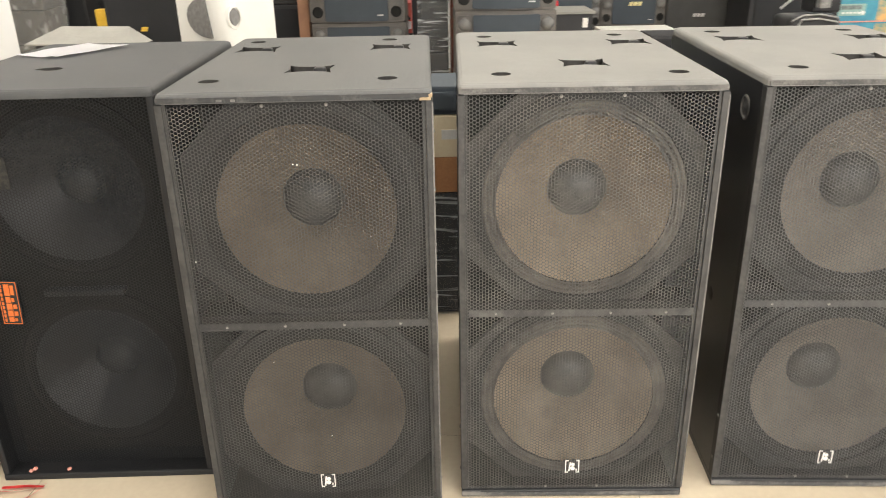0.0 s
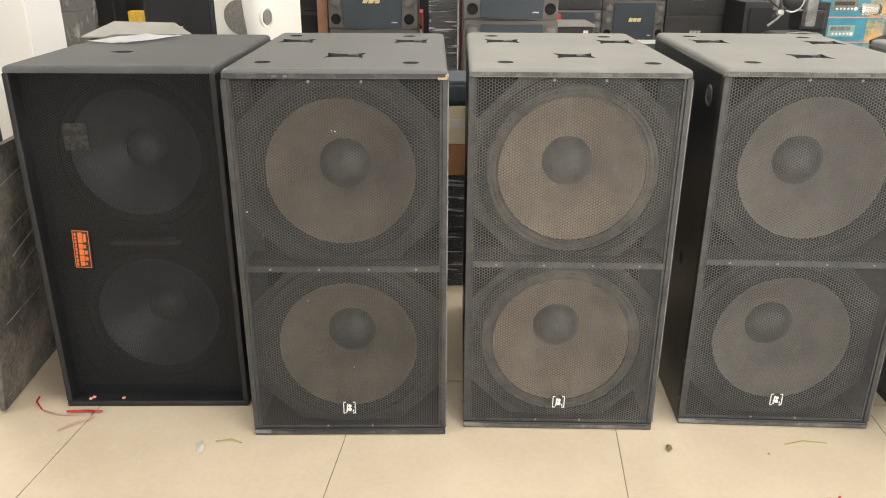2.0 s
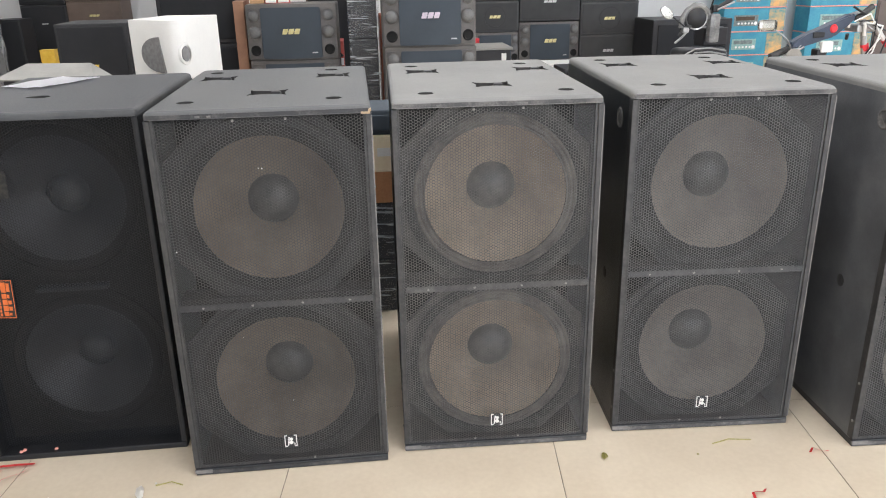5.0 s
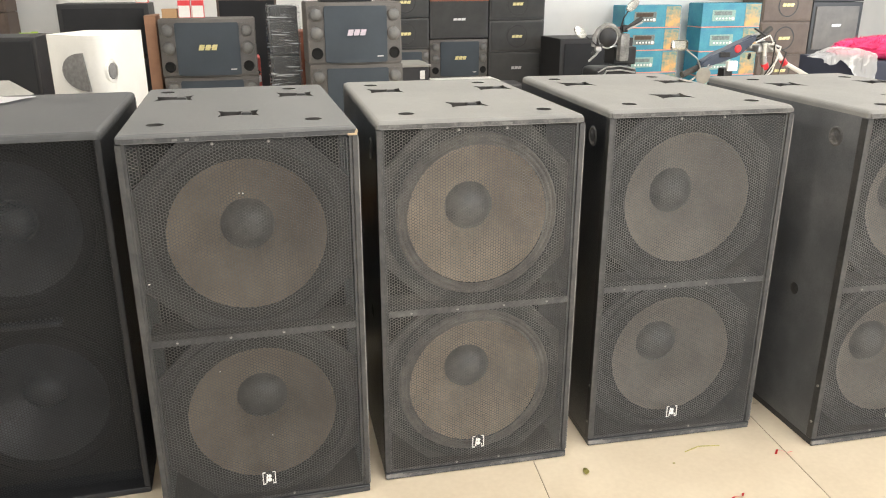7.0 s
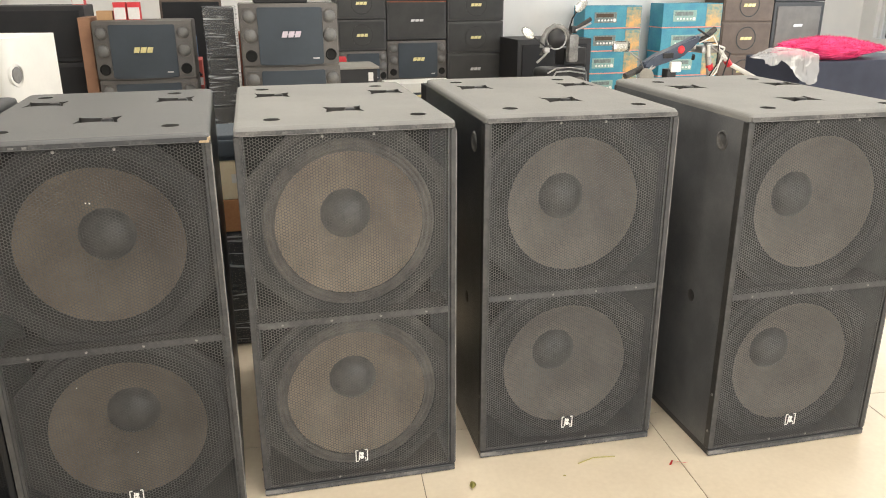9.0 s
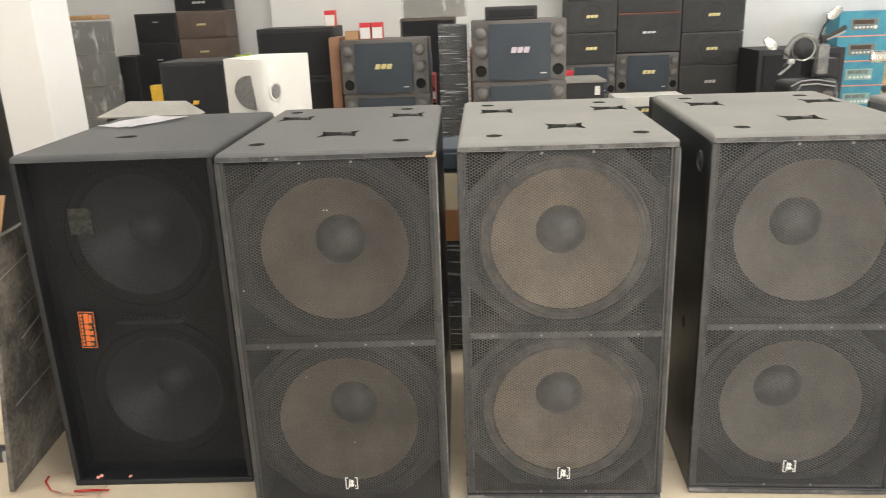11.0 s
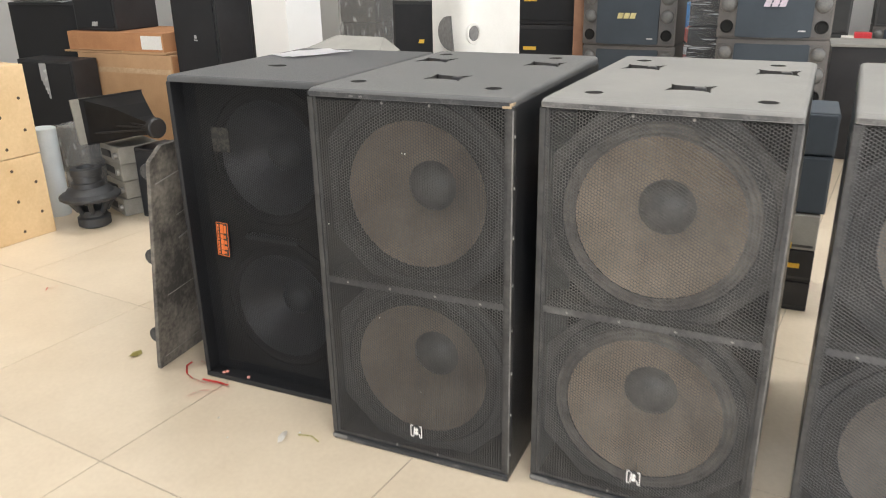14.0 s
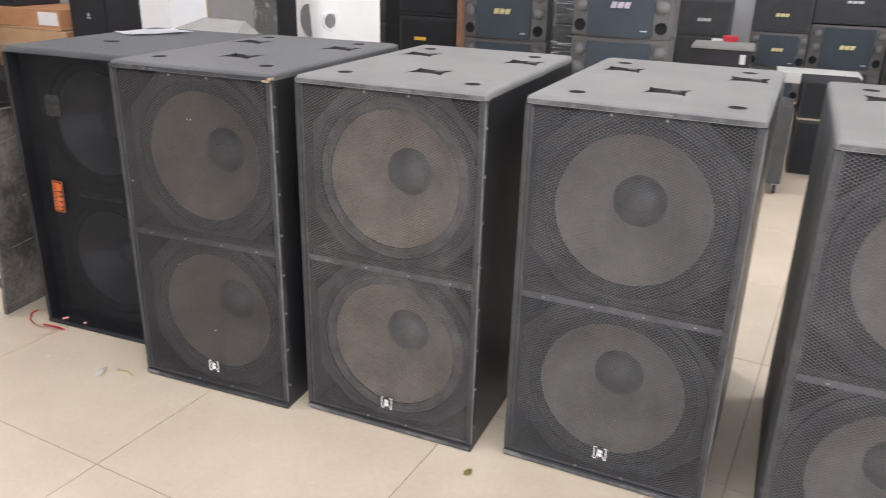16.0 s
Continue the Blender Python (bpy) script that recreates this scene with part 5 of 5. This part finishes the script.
for v in bm.verts:
    n = v.co.normalized()
    taper = 1.0 - 0.52 * max(0.0, n.x) ** 1.2
    v.co = Vector((n.x * 0.42, n.y * 0.20 * taper, n.z * (0.085 if n.z > 0 else 0.07) * taper)) * (1 + 0.16 * noise.noise(n * 2.5) + 0.07 * noise.noise(n * 9) + 0.035 * noise.noise(n * 30))
bm.normal_update()
roots = [(v.co.copy(), v.normal.copy()) for v in bm.verts if v.normal.z > -0.3]
for co, nr in rng.choices(roots, k=2600):
    side = nr.cross(Vector((rng.uniform(-1, 1), rng.uniform(-1, 1), rng.uniform(-1, 1)))).normalized()
    tip = co + nr * rng.uniform(0.008, 0.022) + side * rng.uniform(-0.014, 0.014)
    bm.faces.new([bm.verts.new(p) for p in (co - side * 0.0022, co + side * 0.0022, tip)])
cloth = thing("pink_cloth", pose(4.16, 4.25, 1.003), "heap of fluffy pink cloth on the navy box", "cloth")
part("cloth", bm, M_PINK, cloth, "", True)
# film bag draped over the front edge of the box
bag = thing("plastic_bag", pose(3.68, 4.05, 0.985), "crumpled clear plastic bag hanging over the box", "bag")
bm = bmesh.new()
nu, nv = 40, 32
sheet = []
for i in range(nu + 1):
    u = i / nu
    row = []
    for j in range(nv + 1):
        q = -0.16 + (0.18 + 0.14 * min(1, max(0, (u - 0.3) / 0.3)) + 0.03 * math.sin(9 * u)) * j / nv
        y, z = (-q, 0.006) if q < 0 else (-0.012 - 0.05 * q, -q)
        f = 0.022 * noise.noise(Vector((u * 9, q * 7, 1))) + 0.010 * noise.noise(Vector((u * 24, q * 16, 5)))
        lift = 0.035 * max(0.0, math.sin(math.pi * u)) if q < 0 else 0.035 * math.sin(math.pi * u) * max(0, 1 - q / 0.06)
        row.append(bm.verts.new((-0.22 + 0.42 * u + 0.6 * f, y - abs(f) - 0.004, z + lift + abs(f) * 0.8 + (-0.06 * (0.35 - u) if u < 0.35 else 0))))
    sheet.append(row)
for i in range(nu):
    for j in range(nv):
        bm.faces.new((sheet[i][j], sheet[i + 1][j], sheet[i + 1][j + 1], sheet[i][j + 1]))
part("bag", bm, M_BAG, bag, "", True)

# ---- left side of the hall ----
js = thing("tall_black_speaker", pose(-2.985, 3.875, 0.585, 0, 0, -21), "tall black speaker with a slanted flank and small badge", "speaker")
bm = bmesh.new()
pts = [(-0.29, 0.0), (0.29, 0.0), (0.33, 0.22), (0.20, 0.40), (-0.20, 0.40), (-0.33, 0.22)]
lo = [bm.verts.new((x, y, 0)) for x, y in pts]
hi = [bm.verts.new((x, y, 0.70)) for x, y in pts]
bm.faces.new(lo[::-1])
bm.faces.new(hi)
for k in range(6):
    bm.faces.new((lo[k], lo[(k + 1) % 6], hi[(k + 1) % 6], hi[k]))
bmesh.ops.bevel(bm, geom=bm.edges[:], offset=0.008, segments=2, affect="EDGES")
part("body", bm, M_BLACKBOX, js)
part("front_cloth", box(-0.27, 0.27, -0.008, 0.002, 0.02, 0.68, 0.006), M_BLACKCLOTH, js)
bm = box(-0.012, 0.012, -0.012, -0.007, 0.0, 0.022)
bx(bm, -0.022, 0.022, -0.012, -0.007, -0.014, -0.006)
part("badge", bm, M_SILVER, js, "small pale badge").location = (0.02, 0, 0.37)
cabinet("black_speaker", -3.24, -2.74, 3.88, 0.4, 0.0, 0.583, "black speaker under a tall one", "speaker", yaw=-21)
sb = cabinet("small_black_speaker", -2.853, -2.602, 3.075, 0.24, 0.0, 0.42, "small black speaker standing on the tiles", "speaker", yaw=-4)

ca = thing("flat_carton", pose(-2.445, 3.06, 0.0, -9, 0, -4), "flattened brown carton with a round sign, leaning", "carton")
bm = bmesh.new()
prism(bm, [(-0.15, 0.0), (0.14, 0.0), (0.30, 0.66), (0.20, 0.66), (0.20, 0.69), (0.12, 0.69), (0.10, 0.655), (-0.03, 0.64)], 0, 0.012)
part("sheet", bm, M_CARTON, ca)
bm = lathe(bmesh.new(), [(0.048, -0.001), (0.048, -0.003), (0.036, -0.003), (0.036, -0.001)], 28)
lathe(bm, [(0.027, -0.001), (0.027, -0.003), (0.0235, -0.003), (0.0235, -0.001)], 24)
for k in range(3):
    a = k * 2.094 + 0.5
    rod(bm, (0.012 * math.cos(a), -0.002, 0.012 * math.sin(a)), (0.034 * math.cos(a), -0.002, 0.034 * math.sin(a)), 0.0035, 6)
part("sign_print", bm, M_PRINT, ca, "round dark recycling sign").location = (0.10, 0, 0.52)
bm = bmesh.new()
for k in range(6):
    bx(bm, -0.10, -0.075, -0.002, 0.0, 0.05 + k * 0.03, 0.07 + k * 0.03)
part("text_print", bm, M_PRINT, ca, "bars of dark print").location = (0.10, 0, 0.02)

# dolly boards leaning on the black subwoofer
dl = thing("dolly_board", pose(-1.424, 1.675, 0.012, 0, 7.0, 3), "grimy grey dolly board on castors, leaning upright", "dolly")
bm = bmesh.new()
pts = [(0.0, 0.0), (0.56, 0.0), (0.58, 0.03), (0.58, 0.80), (0.54, 0.845), (0.06, 0.845), (0.0, 0.80)]
a = [bm.verts.new((0.0, y, z)) for y, z in pts]
b = [bm.verts.new((0.016, y, z)) for y, z in pts]
bm.faces.new(a)
bm.faces.new(b[::-1])
for k in range(len(pts)):
    k2 = (k + 1) % len(pts)
    bm.faces.new((a[k2], a[k], b[k], b[k2]))
part("board", bm, M_BOARD, dl, "grimy plank face with pale scratches")
part("front_edge", box(0.001, 0.015, -0.003, 0.0, 0.02, 0.79), M_BOARD, dl, "worn wood edge")
rnd = random.Random(4)
for k in range(7):
    z = 0.08 + k * 0.11 + rnd.uniform(-0.04, 0.04)
    bm = bmesh.new()
    rod(bm, (0.016, rnd.uniform(0.0, 0.2), z - 0.02), (0.016, rnd.uniform(0.25, 0.55), z + rnd.uniform(-0.01, 0.07)), 0.0012 + 0.0022 * rnd.random(), 6)
    part("scratch", bm, M_SCRATCH, dl)
for y, z in ((0.06, 0.10), (0.06, 0.42), (0.06, 0.74), (0.50, 0.10), (0.50, 0.74)):
    cs = part("castor", box(-0.035, 0.0, y - 0.02, y + 0.02, z - 0.02, z + 0.02, 0.003), M_STEEL, dl)
    part("wheel", lathe(bmesh.new(), [(0.0, -0.013), (0.024, -0.013), (0.029, -0.008), (0.029, 0.008), (0.024, 0.013), (0.0, 0.013)], 24), M_RUBBER, cs, "grey rubber wheel", True).location = (-0.045, y, z)

# amplifiers, horn and bare driver
for k in range(4):
    am = thing("amplifier", pose(-3.06 + 0.012 * (k % 2), 3.085 + 0.01 * (k % 3), 0.002 + k * 0.105, 0, 0, -24 + 3 * (k % 2)), "beige metal amplifier with a black window, stacked", "amplifier", "beige amplifiers")
    part("case", box(-0.13, 0.13, 0, 0.26, 0, 0.102, 0.006), M_AMP, am)
    part("display", box(-0.11, 0.02, -0.004, 0.0, 0.028, 0.07, 0.002), M_BLACKPL, am, "black window")
    part("knob", lathe(bmesh.new(), [(0, -0.02), (0.018, -0.018), (0.02, 0.0)], 16), M_STEEL, am, "", True).location = (0.09, 0, 0.05)
hn = thing("horn_speaker", pose(-2.80, 3.1, 0.415, 0, 0, 0), "black horn flare lying on stacked amplifiers", "horn")
bm = bmesh.new()
rings = []
for x, wy, wz, zc in ((-0.26, 0.20, 0.135, 0.155), (-0.24, 0.185, 0.125, 0.155), (-0.08, 0.11, 0.09, 0.145), (0.06, 0.055, 0.05, 0.125), (0.14, 0.035, 0.035, 0.115)):
    rings.append([bm.verts.new((x, sy * wy, zc + sz * wz)) for sy, sz in ((-1, -1), (1, -1), (1, 1), (-1, 1))])
for p, q in zip(rings, rings[1:]):
    for k in range(4):
        bm.faces.new((p[k], p[(k + 1) % 4], q[(k + 1) % 4], q[k]))
bm.faces.new(rings[-1])
bmesh.ops.solidify(bm, geom=bm.faces[:], thickness=0.006)
fl = part("flare", bm, M_BLACKPL, hn, "ribbed black flare")
for k in range(3):
    part("rib", rod(bmesh.new(), (-0.22, -0.17 + 0.02 * k, 0.09 + k * 0.05), (0.12, -0.04, 0.11 + 0.01 * k), 0.006, 6), M_BLACKPL, fl)
part("flange", prism(bmesh.new(), [(-0.24, 0.02), (-0.15, 0.02), (-0.13, 0.28), (-0.25, 0.28)], 0.0, 0.012), M_AMP, hn, "dusty grey mouth flange").matrix_local = pose(-0.262, 0, 0.01, 0, 0, 90)
part("throat", lathe(bmesh.new(), [(0, 0.13), (0.05, 0.13), (0.058, 0.14), (0.058, 0.17), (0.05, 0.18), (0, 0.18)], 24, "x"), M_BLACKPL, hn, "", True).location = (0, 0, 0.115)
hn.matrix_world = pose(-2.80, 3.12, 0.425, 0, -3, -14)
wf = thing("bare_woofer", pose(-3.005, 2.86, 0), "bare black woofer standing on its magnet", "loudspeaker driver")
part("magnet", lathe(bmesh.new(), [(0, 0), (0.075, 0), (0.09, 0.01), (0.09, 0.055), (0.075, 0.065), (0.075, 0.10), (0.06, 0.105), (0, 0.105)], 32, "z"), M_CAST, wf, "", True)
bm = bmesh.new()
for k in range(8):
    a = k * math.pi / 4
    rod(bm, (0.075 * math.cos(a), 0.075 * math.sin(a), 0.09), (0.125 * math.cos(a), 0.125 * math.sin(a), 0.17), 0.014, 8, 0.018)
part("basket", bm, M_CAST, wf, "cast basket arms")
part("basket_rim", lathe(bmesh.new(), [(0.11, 0.16), (0.155, 0.165), (0.166, 0.175), (0.166, 0.187), (0.155, 0.195), (0.13, 0.205), (0.11, 0.195)], 40, "z"), M_CAST, wf, "", True)
part("frame_cone", lathe(bmesh.new(), [(0.135, 0.2), (0.118, 0.225), (0.092, 0.238), (0.090, 0.262), (0.078, 0.268), (0.075, 0.300), (0.086, 0.304), (0.086, 0.340), (0.074, 0.346), (0.050, 0.344), (0.046, 0.325), (0, 0.325)], 32, "z"), M_CAST, wf, "", True)
for z0, z1 in ((0.0, 0.455), (0.458, 0.935)):
    pc = thing("plywood_cabinet", pose(-3.44, 2.31, z0, 0, 0, -7), "unpainted pale plywood speaker shell with screw holes", "speaker shell", "plywood shells")
    part("shell", box(-0.26, 0.26, -0.42, 0.42, 0, z1 - z0, 0.006), M_PLY, pc)
    for k in range(5):
        part("screw_hole", lathe(bmesh.new(), [(0, 0.002), (0.008, 0.0015), (0.009, 0)], 10, "x"), M_PRINT, pc).location = (0.26, 0.36 if k % 2 else 0.24, 0.05 + k * 0.085)
rl = thing("sheet_roll", pose(-3.38, 2.93, 0), "standing roll of pale blue sheet", "roll")
part("roll", lathe(bmesh.new(), [(0, 0), (0.07, 0), (0.072, 0.01), (0.072, 0.525), (0.065, 0.53), (0.05, 0.527), (0, 0.52)], 28, "z"), M_SKYROLL, rl, "", True)
wrapped("wrapped_box", -3.50, -3.24, 3.10, 3.36, 0.0, 0.50, "grey box in a clear plastic bag", M_DOME, film=M_HAZE)
cabinet("black_bin_box", -4.45, -3.92, 3.68, 0.22, 0.0, 0.80, "large black box with torn tape", "box")
bt = thing("tape_scrap", pose(-4.18, 3.66, 0.62), "torn strip of clear tape on a black box", "tape")
bm = bmesh.new()
for k in range(5):
    bx(bm, -0.03 + k * 0.012, -0.015 + k * 0.012, -0.005, -0.001, 0.16 - 0.03 * k - 0.12, 0.16)
part("strip", bm, M_BAG, bt)
cabinet("black_box", -3.70, -3.36, 3.42, 0.2, 0.0, 0.47, "plain black box beside the amplifiers", "box")
cb = thing("large_carton", pose(-3.36, 3.92, 0), "large brown carton sealed with shiny tape", "carton")
part("carton", box(-0.76, 0.10, 0, 0.55, 0, 0.83, 0.006), M_CARTON, cb)
part("side_face", box(0.1005, 0.1035, 0.01, 0.54, 0.01, 0.82), M_CARTON_O, cb, "orange-brown side face")
part("tape", box(-0.75, 0.09, -0.003, 0, 0.70, 0.735), M_TAPE, cb, "shiny clear tape")
for x0, x1, r in ((-0.74, -0.34, 7), (-0.33, 0.08, 4)):
    flap = part("flap", box(x0, x1, -0.16, 0.0, 0, 0.005, 0.001), M_CARTON, cb, "bent top flap")
    flap.matrix_local = Matrix.Translation((0, 0.16, 0.832)) @ Matrix.Rotation(radians(-r), 4, "X")
fb = thing("flat_box", pose(-3.76, 3.94, 0.833), "flat brown carton on a larger carton", "carton")
part("carton", box(-0.45, 0.43, 0, 0.5, 0.012, 0.14, 0.004), M_CARTON_O, fb)
part("base_board", box(-0.48, 0.46, -0.02, 0.5, 0, 0.012), M_CARTON, fb)
part("label_print", box(0.24, 0.42, -0.003, 0, 0.03, 0.12), M_BADGE, fb, "white label")
kb = cabinet("black_monitor_speaker", -4.15, -3.76, 3.98, 0.4, 0.976, 1.215, "black monitor speaker lying on a carton", "speaker", badge=(M_SILVER, 0.05, 0.03, 0.2))
cabinet("black_crate_stack", -5.1, -4.30, 4.2, 0.6, 0.0, 1.15, "dark wrapped crates piled at the side", "crate")
wrapped("wrapped_crates", -5.0, -4.45, 4.15, 4.6, 1.152, 1.45, "dark goods in film on top of a pile", M_BLACKBOX)
wrapped("wrapped_column", -3.50, -3.15, 4.9, 5.2, 0.0, 1.6, "tall narrow dark goods wrapped in grey plastic", M_BLACKBOX)
cabinet("white_fridge_box", -4.1, -3.6, 5.4, 0.5, 0.0, 1.7, "tall white carton at the back", "carton", material=M_WALL, front=M_WALL)
cabinet("carton_pile", -3.22, -2.86, 4.6, 0.4, 0.0, 1.25, "tall brown carton behind the column", "carton", material=M_CARTON, front=M_CARTON)

# ---- litter on the floor ----
def strip(pts, w):
    bm = bmesh.new()
    prev = None
    for k, (x, y) in enumerate(pts):
        a = pts[max(k - 1, 0)]
        b = pts[min(k + 1, len(pts) - 1)]
        d = Vector((b[0] - a[0], b[1] - a[1], 0)).normalized()
        n = Vector((-d.y, d.x, 0)) * w / 2
        z = 0.003 + 0.006 * abs(math.sin(k * 1.7))
        cur = (bm.verts.new(Vector((x, y, z)) + n), bm.verts.new(Vector((x, y, z + 0.003)) - n))
        if prev:
            bm.faces.new((prev[0], prev[1], cur[1], cur[0]))
        prev = cur
    bmesh.ops.solidify(bm, geom=bm.faces[:], thickness=0.0008)
    return bm


rb = thing("red_ribbon", pose(0, 0, 0), "tangle of thin red plastic ribbon on the tiles", "ribbon")
part("ribbon", strip([(-1.345, 1.77), (-1.335, 1.73), (-1.30, 1.69), (-1.25, 1.665), (-1.19, 1.66), (-1.12, 1.675), (-1.10, 1.69)], 0.006), M_REDFILM, rb)
part("ribbon", strip([(-1.20, 1.575), (-1.165, 1.61), (-1.125, 1.64), (-1.10, 1.675), (-1.15, 1.682), (-1.215, 1.675)], 0.007), M_REDFILM, rb)
part("ribbon", strip([(-1.345, 1.768), (-1.31, 1.778), (-1.27, 1.785)], 0.006), M_REDFILM, rb)
for k, (x, y) in enumerate(((1.326, 1.412), (1.045, 1.244), (-2.448, 2.08))):
    rs = thing("red_scrap", pose(x, y, 0, 0, 0, 40 * k), "curled scrap of red plastic on the tiles", "litter", "red scraps")
    part("scrap", strip([(-0.03, 0.0), (-0.015, 0.014), (0.0, 0.01), (0.008, -0.008), (0.028, -0.004)], 0.007), M_REDFILM, rs)
for x, y, s, mt, nm in ((-0.734, 1.49, 0.03, M_SCRAP, "paper_scrap"), (-0.70, 1.53, 0.008, M_SCRAP, "paper_scrap"), (0.662, 1.479, 0.022, M_LEAF, "dry_leaf"), (-1.589, 1.735, 0.035, M_LEAF, "dry_leaf"), (-1.0, 1.50, 0.006, M_SCRAP, "paper_scrap"), (-0.9, 1.42, 0.005, M_SCRAP, "paper_scrap"), (0.95, 1.45, 0.006, M_LEAF, "dry_leaf")):
    bm = bmesh.new()
    vs = []
    rnd = random.Random(int(x * 1000))
    for k in range(7):
        a = k * 2 * math.pi / 7
        r = s * rnd.uniform(0.5, 1.0)
        vs.append(bm.verts.new((r * math.cos(a) * 1.2, r * math.sin(a) * 0.6, 0.004 + s * 0.25 * rnd.random())))
    top = bm.verts.new((0, 0, 0.006 + s * 0.3))
    for k in range(7):
        bm.faces.new((vs[k], vs[(k + 1) % 7], top))
    bmesh.ops.solidify(bm, geom=bm.faces[:], thickness=0.001)
    sc = thing(nm, pose(x, y, 0, 0, 0, rnd.uniform(0, 180)), "crumpled white paper scrap on the tiles" if mt is M_SCRAP else "dry yellow-green leaf on the tiles", "litter")
    part("scrap", bm, mt, sc)

for x, y in ((-1.155, 1.726), (-1.148, 1.735), (-1.05, 1.73)):
    bm = bmesh.new()
    bmesh.ops.create_icosphere(bm, subdivisions=2, radius=0.006)
    for v in bm.verts:
        v.co *= 1 + 0.5 * noise.noise(v.co * 300 + Vector((x * 9, 0, 0)))
        v.co.z *= 0.7
    sc = thing("pink_scrap", pose(x, y, 0.0245), "tiny pink scrap lying inside the black subwoofer rim", "litter", "pink scraps")
    part("scrap", bm, M_PINKLINE, sc)

so = thing("wall_socket", pose(5.085, 8.4, 0.98), "white wall socket plate with a red switch", "socket")
part("plate", box(-0.055, 0.055, -0.012, 0.0, 0.0, 0.08, 0.004), M_BADGE, so)
part("switch", box(0.01, 0.035, -0.018, -0.012, 0.025, 0.055, 0.002), M_RED, so, "red switch")
for pts in ([(-0.62, 1.515, 0.003), (-0.655, 1.53, 0.006), (-0.70, 1.522, 0.003)], [(1.02, 1.50, 0.002), (1.08, 1.515, 0.004), (1.15, 1.505, 0.002)]):
    tw = thing("dry_twig", pose(0, 0, 0), "thin dry brown twig on the tiles", "litter")
    part("twig", tube(bmesh.new(), pts, 0.0018, 6), M_LEAF, tw)

# ---- tiled floor, pieces last ----
floor = structure("floor", box(-7.2, 8.4, -4.7, 8.7, -0.06, -0.0025), M_JOINT, "polished cream floor tiles with thin dark joints", "floor")
TILE = 0.828
tm = bpy.data.meshes.new("tile")
bm = box(-TILE / 2 + 0.0012, TILE / 2 - 0.0012, -TILE / 2 + 0.0012, TILE / 2 - 0.0012, -0.0022, 0.0, 0.0008, 1)
bm.to_mesh(tm)
bm.free()
tm.materials.append(M_FLOOR)
ang = radians(-6.4)
ux, uy = Vector((math.cos(ang), math.sin(ang), 0)), Vector((-math.sin(ang), math.cos(ang), 0))
origin = Vector((-0.364, 1.082, 0))
for i in range(-12, 13):
    for j in range(-9, 11):
        c = origin + ux * ((i + 0.5) * TILE) + uy * ((j + 0.5) * TILE)
        if -6.6 < c.x < 7.8 and -4.1 < c.y < 8.1:
            t = new("tile", tm)
            t.parent = floor
            t.matrix_world = Matrix.Translation(c) @ Matrix.Rotation(ang, 4, "Z")
